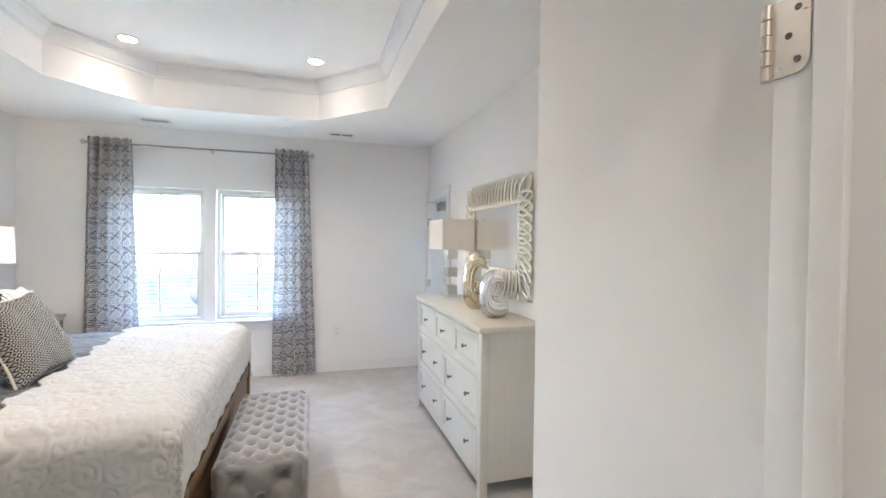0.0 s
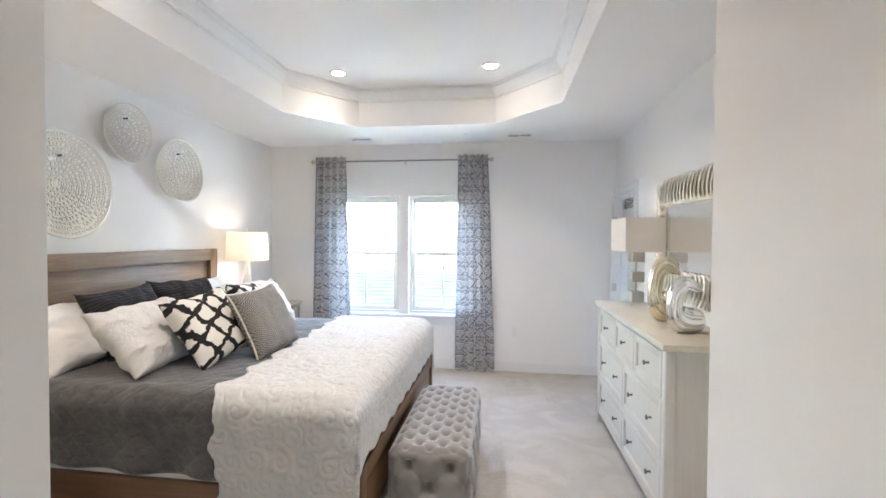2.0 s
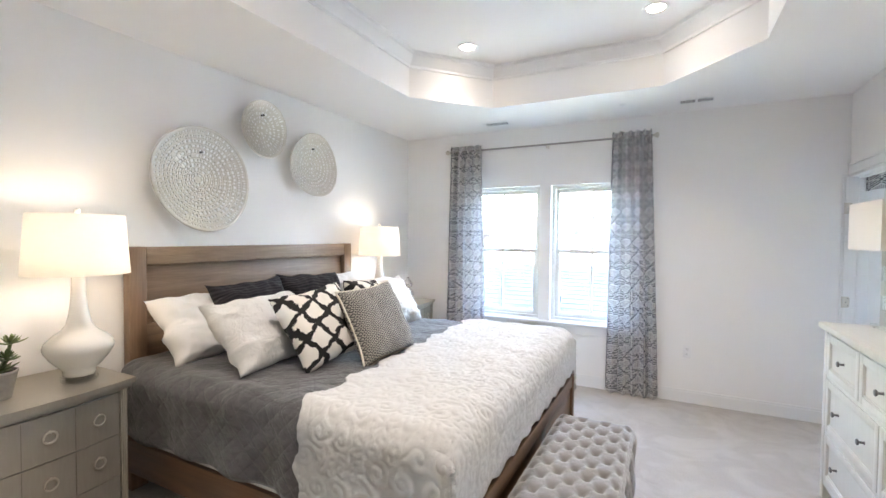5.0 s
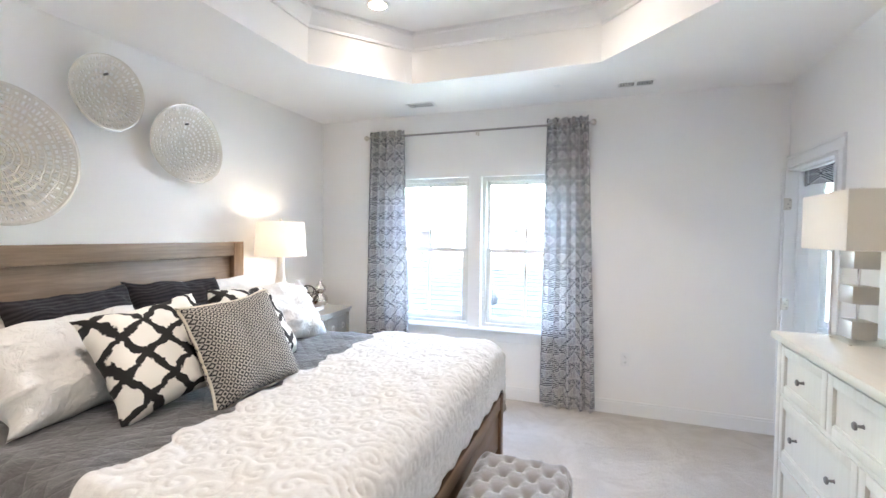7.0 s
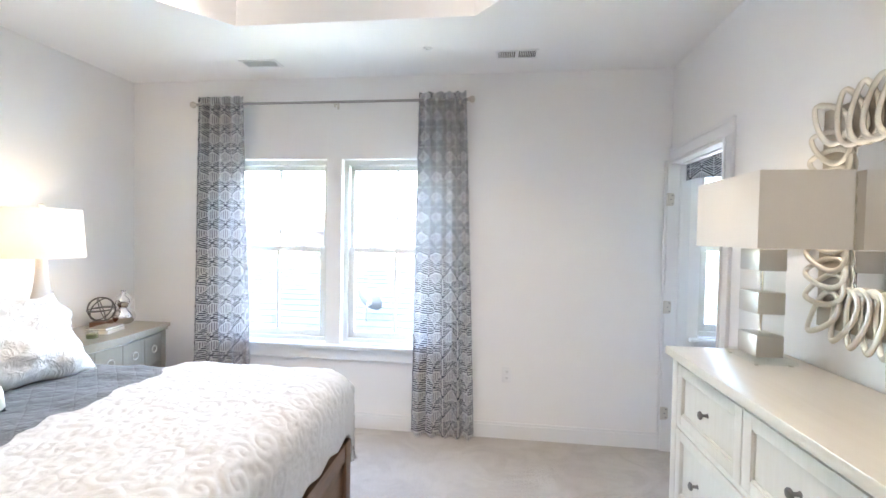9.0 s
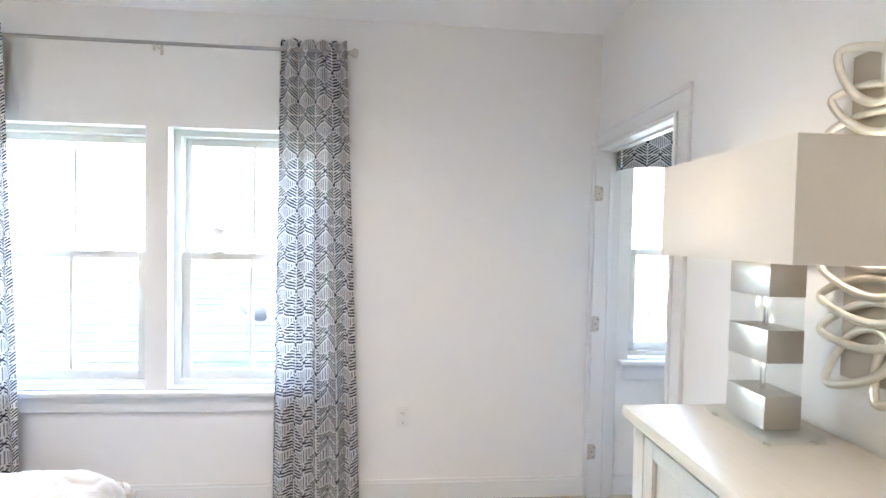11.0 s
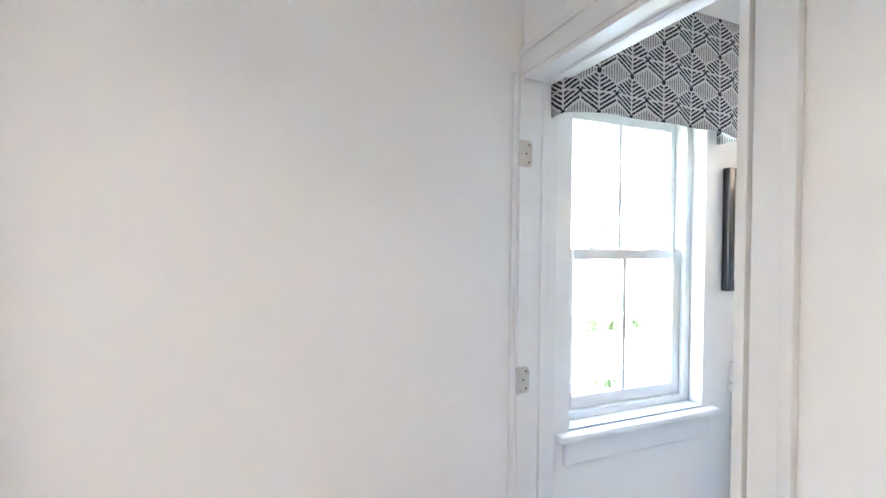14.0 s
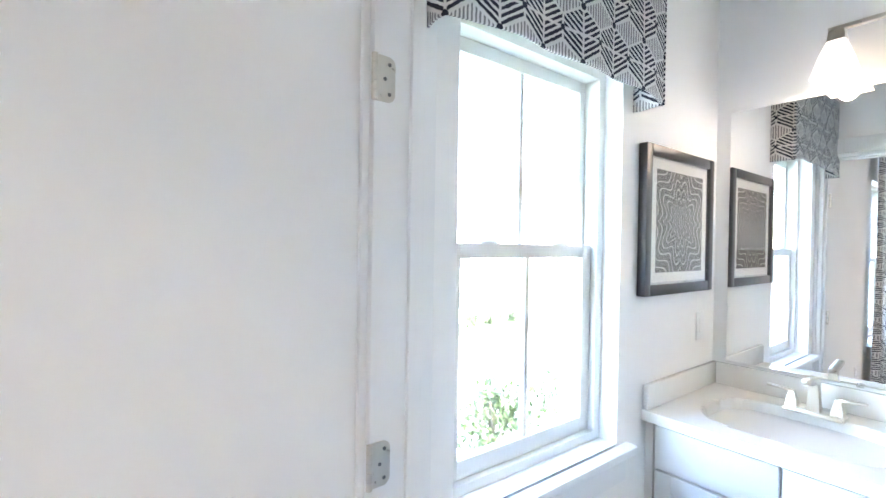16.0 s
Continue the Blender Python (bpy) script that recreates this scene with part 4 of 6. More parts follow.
for z0, z1 in ((0.413, 0.717), (0.118, 0.392)):
    for i in range(2):
        drawer_front(dr, 0.052 + i * iw / 2 + 0.004, 0.048 + (i + 1) * iw / 2 - 0.004, z0, z1, (0.25, 0.75))
for i in (1, 2):
    y = 0.05 + i * iw / 3
    part("divider", box(0.003, 0.03, y - 0.004, y + 0.004, 0.738, 0.985), DRESSER, dr)
part("divider", box(0.003, 0.03, L / 2 - 0.004, L / 2 + 0.004, 0.115, 0.72), DRESSER, dr)


# ---- curtains and rod ----
def curtain(top, bottom, waves, seed, label):
    """A pleated panel, top and bottom = (x0, x1); hangs from the rod to the carpet."""
    zt, zb, yc = 2.555, 0.012, 5.325

    def fn(u, v):
        k = v ** 1.1
        a = bottom[0] + (top[0] - bottom[0]) * k
        b = bottom[1] + (top[1] - bottom[1]) * k
        ph = 2 * math.pi * waves * u + 0.5 * math.sin(3 * v + seed) + 0.8 * math.sin(5 * u + seed)
        amp = 0.017 + 0.011 * (1 - v) + 0.011 * v ** 6 + 0.007 * math.sin(5 * u + seed)
        x = a + (b - a) * u + 0.0035 * math.sin(2 * ph) * (1.15 - v)
        y = yc + amp * math.sin(ph) + 0.006 * noise.noise(Vector((u * 6, v * 3, seed)))
        z = zb + (zt - zb) * v + 0.012 * math.sin(ph) * (1 - v) + (0.012 * math.sin(ph + 0.6) if v > 0.985 else 0.0)
        return (x, y, z)

    width = (bottom[1] - bottom[0]) * 1.2
    bm = sheet(fn, 120, 110, None, lambda u, v: (u * width, v * (zt - zb)))
    ob = piece("curtain", bm, WEB, label, "curtain", smooth=80)
    ob["group"] = "curtains at the window"
    return ob


curtain((-1.865, -1.475), (-1.925, -1.405), 5, 0.4, "navy and white web-print curtain panel, gathered on a rod")
curtain((-0.105, 0.245), (-0.135, 0.34), 5, 2.1, "navy and white web-print curtain panel, gathered on a rod")
rod = thing("curtain_rod", "slim brushed nickel curtain rod on brackets", "curtain rod", (0, 5.325, 2.5))
part("pole", tube([(-1.87, 0, 0), (0.255, 0, 0)], 0.0095, 14), RODMETAL, rod)
for x, s in ((-1.87, -1), (0.255, 1)):
    part("finial", lathe([(0.011, 0.0), (0.013, 0.006), (0.011, 0.01), (0.02, 0.018), (0.0265, 0.034), (0.02, 0.05), (0.0, 0.056)], 20), NICKEL, rod, m=pose(x, 0, 0, 0, 90 * s))
for x in (-1.82, -0.745, 0.2):
    bm = tube([(x, 0.075, -0.004), (x, 0.03, -0.012), (x, 0.0, -0.012)], 0.0055, 10)
    add_box(bm, x - 0.008, x + 0.008, 0.069, 0.075, -0.035, 0.02, 0.002)
    add_box(bm, x - 0.006, x + 0.006, -0.006, 0.006, -0.04, -0.008, 0.002)
    part("bracket", bm, NICKEL, rod)


# ---- wall discs ----
def wall_disc(r, depth, at, seed):
    """A pierced metal bowl: rings of irregular openings between bars, inside a rolled rim."""
    rng = random.Random(seed)
    ob = thing("wall_disc", "pierced hammered-silver metal bowl hung on the wall", "wall decor", at, group="metal discs above the bed")
    nr = max(6, int(r / 0.033))
    bm = bmesh.new()

    def rad(k):
        return r * (0.06 + 0.895 * k / nr)

    def bowl(rr, a):
        swell = 1 + 0.022 * math.sin(2 * a + seed) + 0.016 * math.sin(3 * a + 2 * seed)
        x = depth * (rr / r) ** 2 * (1 + 0.16 * math.sin(2 * a + 1.3 * seed))
        return (x, rr * swell * math.cos(a), rr * swell * math.sin(a))

    def put(rr, a):
        n = noise.noise(Vector((rr * 30 * math.cos(a) + seed, rr * 30 * math.sin(a), seed))) * 0.006
        return bm.verts.new(bowl(rr + n, a))

    for k in range(nr):
        r0, r1 = rad(k), rad(k + 1)
        n = max(7, int(2 * math.pi * (r0 + r1) / 2 / (0.026 if k < nr - 2 else 0.018)))
        off = rng.random() * 6.28
        cuts = sorted(off + 2 * math.pi * (i + rng.uniform(-0.25, 0.25)) / n for i in range(n))
        for i in range(n):
            a0 = cuts[i]
            a1 = cuts[i + 1] if i + 1 < n else cuts[0] + 2 * math.pi
            bar = 0.0045 / max(r0, 0.03)
            rb = 0.0042
            ja, jb = rng.uniform(0, 0.006), rng.uniform(0, 0.006)
            A = [a0, a0 + bar, a1 - bar, a1]
            R = [r0, r0 + rb + ja, r1 - rb - jb, r1]
            g = [[put(q, a) for a in A] for q in R]
            for p in range(3):
                for c in range(3):
                    if (p, c) != (1, 1) or rng.random() < 0.04:
                        bm.faces.new((g[p][c], g[p][c + 1], g[p + 1][c + 1], g[p + 1][c]))
    m = 96
    band = [[bm.verts.new(bowl(r * q, 2 * math.pi * i / m)) for i in range(m)] for q in (0.948, 0.968, 0.985)]
    for p, q in zip(band, band[1:]):
        for i in range(m):
            bm.faces.new((p[i], p[(i + 1) % m], q[(i + 1) % m], q[i]))
    lat = part("lattice", bm, DISCSILVER, ob, smooth=50)
    s = lat.modifiers.new("thick", "SOLIDIFY")
    s.thickness = 0.006
    rim = [bowl(r * 0.985, 2 * math.pi * i / 72) for i in range(72)]
    part("rim", tube(rim, 0.0045, 8, closed=True, up=Vector((1, 0, 0))), DISCSILVER, ob)
    part("hub", lathe([(r * 0.075, 0.0), (r * 0.075, 0.006), (0.0, 0.008)], 20), DISCSILVER, ob, m=pose(0, 0, 0, 0, 90))
    part("nail", lathe([(0.007, 0.0), (0.007, 0.03), (0.0, 0.032)], 12), BLACK, ob, m=pose(depth * 0.3, 0, r * 0.52, 0, 90))
    return ob


wall_disc(0.352, 0.085, (WEST + 0.02, 2.635, 1.905), 3)
wall_disc(0.218, 0.065, (WEST + 0.02, 3.15, 2.35), 5)
wall_disc(0.282, 0.075, (WEST + 0.02, 3.69, 2.15), 8)


# ---- lamps ----
def table_lamp(x, y, z):
    t = thing("table_lamp", "lit white glazed ceramic lamp with drum shade", "table lamp", (x, y, z), group="bedside lamps")
    part("acrylic_base", lathe([(0.074, 0.0), (0.076, 0.003), (0.076, 0.02), (0.074, 0.023)], 40), ACRYLIC, t, "clear acrylic disc")
    prof = [(0.05, 0.023), (0.062, 0.028), (0.066, 0.04), (0.066, 0.055), (0.085, 0.075), (0.118, 0.115), (0.138, 0.15), (0.142, 0.17), (0.134, 0.195), (0.108, 0.222),
            (0.072, 0.25), (0.052, 0.28), (0.042, 0.32), (0.034, 0.38), (0.029, 0.45), (0.027, 0.515), (0.02, 0.522), (0.0, 0.523)]
    part("body", lathe(prof, 56), GLAZE, t, smooth=60)
    part("neck", tube([(0, 0, 0.52), (0, 0, 0.8)], 0.006, 10), NICKEL, t)
    bm = lathe([(0.213, 0.525), (0.211, 0.525), (0.191, 0.815), (0.193, 0.815), (0.213, 0.525)], 64, close=False)
    part("shade", bm, SHADE, t, "glowing off-white linen shade", smooth=60)
    bm = bmesh.new()
    for k in range(3):
        a = k * 2.0944
        tube([(0, 0, 0.8), (0.19 * math.cos(a), 0.19 * math.sin(a), 0.806)], 0.0022, 6, bm=bm)
    part("spider", bm, NICKEL, t)
    part("bulb", lathe([(0.012, 0.56), (0.014, 0.6), (0.03, 0.64), (0.03, 0.66), (0.018, 0.685), (0.0, 0.69)], 20), glow("bulb_glow", (1.0, 0.8, 0.55), 0.6), t)
    part("finial", lathe([(0.005, 0.8), (0.005, 0.822), (0.012, 0.826), (0.0145, 0.836), (0.01, 0.845), (0.0, 0.847)], 18), GLAZE, t)
    return t


def bulb(x, y, z, watts):
    return lamp("bulb_light", "POINT", (x, y, z), watts, 0.035, (1.0, 0.92, 0.81))


table_lamp(-2.17, 1.82, 0.808)
table_lamp(-2.215, 4.42, 0.808)
bulb(-2.17, 1.82, 1.53, 0.037)
bulb(-2.215, 4.42, 1.53, 0.037)

dl = thing("dresser_lamp", "lit stacked silver and acrylic lamp with rectangular linen shade", "table lamp", (1.515, 3.945, 1.04))
part("acrylic_plate", box(-0.075, 0.075, -0.11, 0.11, 0.006, 0.024, 0.003), ACRYLIC, dl, "clear acrylic plate")
for x in (-0.06, 0.06):
    for y in (-0.09, 0.09):
        part("foot", lathe([(0.008, 0.0), (0.008, 0.006)], 14), NICKEL, dl, m=pose(x, y, 0))
BRUSHED = plain("brushed_steel_block", (0.56, 0.54, 0.51), 0.42, 1.0, var=0.05, scale=14.0, bump=0.05, fine=300.0, depth=0.0003)
for i in range(5):
    z = 0.024 + i * 0.0815
    if i % 2 == 0:
        part("steel_block", box(-0.048, 0.048, -0.065, 0.065, z, z + 0.0815, 0.0015), BRUSHED, dl, "brushed steel block")
    else:
        part("acrylic_block", box(-0.047, 0.047, -0.064, 0.064, z + 0.0005, z + 0.081, 0.0015), ACRYLIC, dl, "clear acrylic block")
part("rod", tube([(0, 0, 0.024), (0, 0, 0.71)], 0.006, 10), CHROME, dl)
bm = bmesh.new()
cor = ((-0.147, -0.232), (0.147, -0.232), (0.147, 0.232), (-0.147, 0.232))
wall_ = [[bm.verts.new((x * k, y * k, z)) for x, y in cor] for k, z in ((1, 0.437), (1, 0.703), (0.992, 0.703), (0.992, 0.437))]
for p, q in zip(wall_, wall_[1:] + wall_[:1]):
    for i in range(4):
        bm.faces.new((p[i], p[(i + 1) % 4], q[(i + 1) % 4], q[i]))
part("shade", bm, SHADE, dl, "beige linen rectangular shade", smooth=0)
bm = bmesh.new()
tube([(-0.145, 0, 0.69), (0.145, 0, 0.69)], 0.0025, 6, bm=bm)
tube([(0, -0.23, 0.69), (0, 0.23, 0.69)], 0.0025, 6, bm=bm)
part("spider", bm, NICKEL, dl)
part("finial", box(-0.012, 0.012, -0.012, 0.012, 0.71, 0.728, 0.003), ACRYLIC, dl)
bulb(1.515, 3.945, 1.60, 0.012)

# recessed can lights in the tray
# The pair at y = 2.0 is unseen, added to brighten the room.
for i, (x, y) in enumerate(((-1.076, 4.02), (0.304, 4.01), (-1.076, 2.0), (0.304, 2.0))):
    c = thing("recessed_light", "lit round recessed ceiling light with white trim, near pair added unseen", "ceiling light", (x, y, TRAY), group="recessed lights in the tray")
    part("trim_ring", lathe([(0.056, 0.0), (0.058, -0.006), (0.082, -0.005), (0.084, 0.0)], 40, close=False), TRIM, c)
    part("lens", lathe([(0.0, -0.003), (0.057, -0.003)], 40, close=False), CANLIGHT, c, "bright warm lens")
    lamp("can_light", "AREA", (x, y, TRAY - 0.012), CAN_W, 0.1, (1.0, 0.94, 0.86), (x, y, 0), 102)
# Unseen hall fixture, added as a light source for the entry surfaces.
c = thing("recessed_light", "unseen recessed hall light added to light the entry, white trim", "ceiling light", (0.2, -0.7, TOP))
part("trim_ring", lathe([(0.056, 0.0), (0.058, -0.006), (0.082, -0.005), (0.084, 0.0)], 40, close=False), TRIM, c)
part("lens", lathe([(0.0, -0.003), (0.057, -0.003)], 40, close=False), CANLIGHT, c)
lamp("can_light", "AREA", (0.2, -0.7, TOP - 0.012), HALL_W, 0.1, (1.0, 0.95, 0.89), (0.2, -0.7, 0))


# ---- mirror over the dresser ----
mw, mh, band = 1.27, 0.885, 0.2
mir = thing("wall_mirror", "rectangular mirror framed in interlaced champagne-silver loops", "mirror", (EAST, 3.315, 1.588))
part("mirror_glass", box(-0.022, -0.016, -mw / 2 + band - 0.01, mw / 2 - band + 0.01, -mh / 2 + band - 0.01, mh / 2 - band + 0.01), MIRROR, mir, "clear mirror glass")
part("backing", box(-0.015, -0.001, -mw / 2 + 0.045, mw / 2 - 0.045, -mh / 2 + 0.045, mh / 2 - 0.045, 0.004), plain("dull_champagne", (0.62, 0.56, 0.47), 0.45, 0.7), mir, "dull champagne backing")
iy, iz = mw / 2 - band, mh / 2 - band
for a, b, c_, d_ in ((-iy - 0.02, -iy, -iz - 0.02, iz + 0.02), (iy, iy + 0.02, -iz - 0.02, iz + 0.02), (-iy, iy, iz, iz + 0.02), (-iy, iy, -iz - 0.02, -iz)):
    part("inner_strip", box(-0.034, -0.016, a, b, c_, d_, 0.004), SILVERLEAF, mir)
loop = [(-0.03 - 0.0065 * math.sin(2 * math.pi * k / 36), 0.05 * math.sin(2 * math.pi * k / 36) * (1 - 0.42 * math.cos(2 * math.pi * k / 36)), 0.1 * math.cos(2 * math.pi * k / 36)) for k in range(36)]
loop_mesh = mesh_of("loop", tube(loop, 0.0105, 8, closed=True, flat=0.7, up=Vector((1, 0, 0))), SILVERLEAF, 60)


def put_loop(y, z, turn):
    o = new("loop", loop_mesh)
    o.parent = mir
    o.matrix_basis = pose(0, y, z, turn)


n = 16
for i in range(n):
    y = -mw / 2 + 0.19 + (mw - 0.38) * i / (n - 1)
    lean = 20 * max(0.0, 1 - i / 1.6) - 20 * max(0.0, 1 - (n - 1 - i) / 1.6)
    put_loop(y, mh / 2 - 0.1, lean + 5)
    put_loop(y, -mh / 2 + 0.1, 180 - lean + 5)
n = 9
for i in range(n):
    z = -mh / 2 + 0.18 + (mh - 0.36) * i / (n - 1)
    lean = 20 * max(0.0, 1 - i / 1.6) - 20 * max(0.0, 1 - (n - 1 - i) / 1.6)
    put_loop(-mw / 2 + 0.1, z, 90 + lean + 5)
    put_loop(mw / 2 - 0.1, z, -90 - lean + 5)
for sy in (-1, 1):
    for sz in (-1, 1):
        put_loop(sy * (mw / 2 - 0.095), sz * (mh / 2 - 0.095), {(1, 1): -45, (-1, 1): 45, (-1, -1): 135, (1, -1): -135}[(sy, sz)])


# ---- vases ----
def wave_vase(name, label, material, at, k, kz, turn):
    """A ribbed vase shaped like a breaking wave: a bowl whose back rises and curls over the mouth."""
    path = [(0.13, 0.1), (0.112, 0.094), (0.075, 0.084), (0.02, 0.08), (-0.03, 0.095), (-0.052, 0.13), (-0.054, 0.17), (-0.046, 0.212), (-0.022, 0.246), (0.012, 0.264), (0.05, 0.262), (0.085, 0.248), (0.122, 0.226)]
    size = [(0.03, 0.04), (0.05, 0.058), (0.062, 0.07), (0.067, 0.075), (0.066, 0.074), (0.053, 0.07), (0.048, 0.066), (0.047, 0.062), (0.046, 0.057), (0.042, 0.05), (0.034, 0.04), (0.022, 0.028), (0.003, 0.008)]
    N, M = 72, 64

    def spline(seq, t):
        t = t * (len(seq) - 1)
        i = min(int(t), len(seq) - 2)
        f = t - i
        p0, p1, p2, p3 = (seq[max(0, min(len(seq) - 1, i + d))] for d in (-1, 0, 1, 2))
        return [0.5 * (2 * b + (c - a) * f + (2 * a - 5 * b + 4 * c - d) * f * f + (3 * b - a - 3 * c + d) * f ** 3) for a, b, c, d in zip(p0, p1, p2, p3)]

    def fn(u, v):
        h, z = spline(path, v)
        h2, z2 = spline(path, min(1.0, v + 0.01))
        h1, z1 = spline(path, max(0.0, v - 0.01))
        d = Vector((h2 - h1, z2 - z1)).normalized()
        rin, rout = spline(size, v)
        a = 2 * math.pi * u
        rib = 1 + 0.075 * math.sin(11 * a + 15 * v)
        s, c = math.sin(a) * rin * rib, math.cos(a) * rout * rib
        return (c * k, -(h + d.y * s) * k, max(0.0, (z - d.x * s) - 0.016) * kz)

    bm = sheet(fn, M, N, wrap=True)
    return piece(name, bm, material, label, "vase", smooth=60, m=pose(*at, 0, 0, turn))


wave_vase("vase", "silver mercury-glass vase shaped like a curling wave", VASESILVER, (1.445, 2.80, 1.04), 0.82, 1.1, 82)
wave_vase("vase", "pale gold mercury-glass vase shaped like a curling wave", VASEGOLD, (1.46, 3.17, 1.04), 0.86, 1.46, 82)

# ---- tufted ottoman ----
OX0, OX1, OY0, OY1, OH = -0.19, 0.262, 2.44, 3.53, 0.425
ott = thing("ottoman", "grey velvet bench ottoman with deep button tufts", "ottoman", ((OX0 + OX1) / 2, (OY0 + OY1) / 2, 0))
hx, hy, hz, rr = (OX1 - OX0) / 2, (OY1 - OY0) / 2, (OH - 0.03) / 2, 0.05
cz = 0.03 + hz
SP = 0.132, 0.066


def tuft(a, b):
    """Depth of the tufting at (a, b) metres on a face, on a staggered net, and how near a fold is."""
    best = 9.0
    i0 = round(b / SP[1])
    for i in (i0 - 1, i0, i0 + 1):
        off = 0.5 * (i % 2)
        j = round(a / SP[0] - off)
        d = math.hypot(a - (j + off) * SP[0], b - i * SP[1])
        best = min(best, d)
    p = abs(((a / SP[0] + b / (2 * SP[1])) % 1) - 0.5)
    q = abs(((a / SP[0] - b / (2 * SP[1])) % 1) - 0.5)
    fold = math.exp(-((0.5 - max(p, q)) / 0.06) ** 2)
    return -0.026 * math.exp(-(best / 0.017) ** 2) - 0.012 * math.exp(-(best / 0.036) ** 2) - 0.005 * fold


bm = bmesh.new()
for axis, sign, ua, va in ((2, 1, 0, 1), (0, 1, 1, 2), (0, -1, 1, 2), (1, 1, 0, 2), (1, -1, 0, 2)):
    half = (hx, hy, hz)
    nu, nv = int(half[ua] * 2 / 0.0085), int(half[va] * 2 / 0.0085)

    def fn(u, v):
        p = [0, 0, 0]
        p[axis] = sign * half[axis]
        p[ua], p[va] = (2 * u - 1) * half[ua], (2 * v - 1) * half[va]
        inner = Vector([max(-h + rr, min(h - rr, c)) for c, h in zip(p, half)])
        d = (Vector(p) - inner)
        d = d.normalized() if d.length else Vector((0, 0, 1))
        e = min(1.0, min(half[ua] - abs(p[ua]), half[va] - abs(p[va])) / 0.05)
        big = 1.7 if axis != 2 else 1.0
        w = tuft(p[ua] / big, p[va] / big) * big * 0.9 * max(0.0, e) + 0.012 * e
        return inner + d * (rr + w) + Vector((0, 0, cz))

    sheet(fn, nu, nv, bm)
bmesh.ops.remove_doubles(bm, verts=bm.verts, dist=0.001)
part("upholstery", bm, VELVET, ott, smooth=80)
button = mesh_of("button", lathe([(0.0, -0.004), (0.009, -0.002), (0.0105, 0.001), (0.007, 0.005), (0.0, 0.006)], 12), VELVET, 60)
for i in range(-7, 8):
    for j in range(-2, 2):
        a, b = (j + 0.5 * (i % 2)) * SP[0], i * SP[1]
        if abs(a) < hx - 0.03 and abs(b) < hy - 0.03:
            o = new("button", button)
            o.parent, o.matrix_basis = ott, pose(a, b, OH - 0.022)
for x in (-hx + 0.04, hx - 0.04):
    for y in (-hy + 0.04, hy - 0.04):
        part("foot", lathe([(0.018, 0.0), (0.022, 0.035)], 14), BLACK, ott, m=pose(x, y, 0))


# ---- small things on the nightstands ----
def orb(x, y, z, r, label, turn):
    t = thing("orb_sculpture", label, "sculpture", (x, y, z), turn, group="ring orbs on blocks")
    bs = 0.055
    part("block", box(-bs, bs, -bs, bs, 0.0, 0.04, 0.002), BLOCKWOOD, t, "walnut block")
    for k, (a, b, s) in enumerate(((0, 0, 1.0), (62, 20, 0.985), (118, -15, 0.97), (35, 70, 0.99), (90, 88, 0.96))):
        pts = [(r * s * math.cos(2 * math.pi * i / 40), 0, r * s * math.sin(2 * math.pi * i / 40)) for i in range(40)]
        part("ring", tube(pts, 0.0055, 8, closed=True, up=Vector((0, 1, 0)), flat=0.6), PEWTER, t, m=pose(0, 0, 0.04 + r, b, 0, a))
    return t


orb(-2.19, 1.285, 0.808, 0.085, "dark metal ring orb on a walnut block", 10)
orb(-2.33, 4.94, 0.808, 0.085, "dark metal ring orb on a walnut block", 25)
prof = [(0.045, 0.0), (0.052, 0.003), (0.072, 0.03), (0.077, 0.055), (0.068, 0.085), (0.043, 0.112), (0.036, 0.122), (0.044, 0.135), (0.058, 0.16), (0.055, 0.185), (0.036, 0.21), (0.02, 0.222), (0.017, 0.235), (0.019, 0.25), (0.012, 0.25)]
piece("gourd_vase", lathe(prof, 44), VASESILVER, "silver mercury-glass double gourd vase on a nightstand", "vase", (-2.28, 5.075, 0.808), smooth=60)
for i, (w, d, h, col, ang) in enumerate(((0.19, 0.14, 0.022, (0.75, 0.74, 0.7), 14), (0.175, 0.13, 0.016, (0.3, 0.27, 0.24), 8))):
    b = thing("book", "small hardcover book lying flat on a nightstand", "book", (-2.16, 4.80, 0.8085 + i * 0.0225), ang)
    cov = plain("book_cover", col, 0.6, var=0.05)
    part("cover", box(-d / 2, d / 2, -w / 2, w / 2, 0.0, 0.0025, 0.0008), cov, b)
    part("cover", box(-d / 2, d / 2, -w / 2, w / 2, h - 0.0025, h, 0.0008), cov, b)
    part("pages", box(-d / 2 + 0.004, d / 2 - 0.004, -w / 2 + 0.004, w / 2 - 0.004, 0.0025, h - 0.0025), plain("paper", (0.78, 0.75, 0.68), 0.8), b)
cd = thing("candle_jar", "small clear glass candle jar with green wax", "candle", (-2.06, 4.60, 0.808))
part("jar", lathe([(0.032, 0.0), (0.034, 0.003), (0.034, 0.058), (0.031, 0.058), (0.031, 0.006), (0.0, 0.006)], 30), ACRYLIC, cd)
part("wax", lathe([(0.0, 0.0065), (0.0305, 0.0065), (0.0305, 0.032), (0.0, 0.033)], 30), plain("green_wax", (0.22, 0.26, 0.13), 0.5), cd)

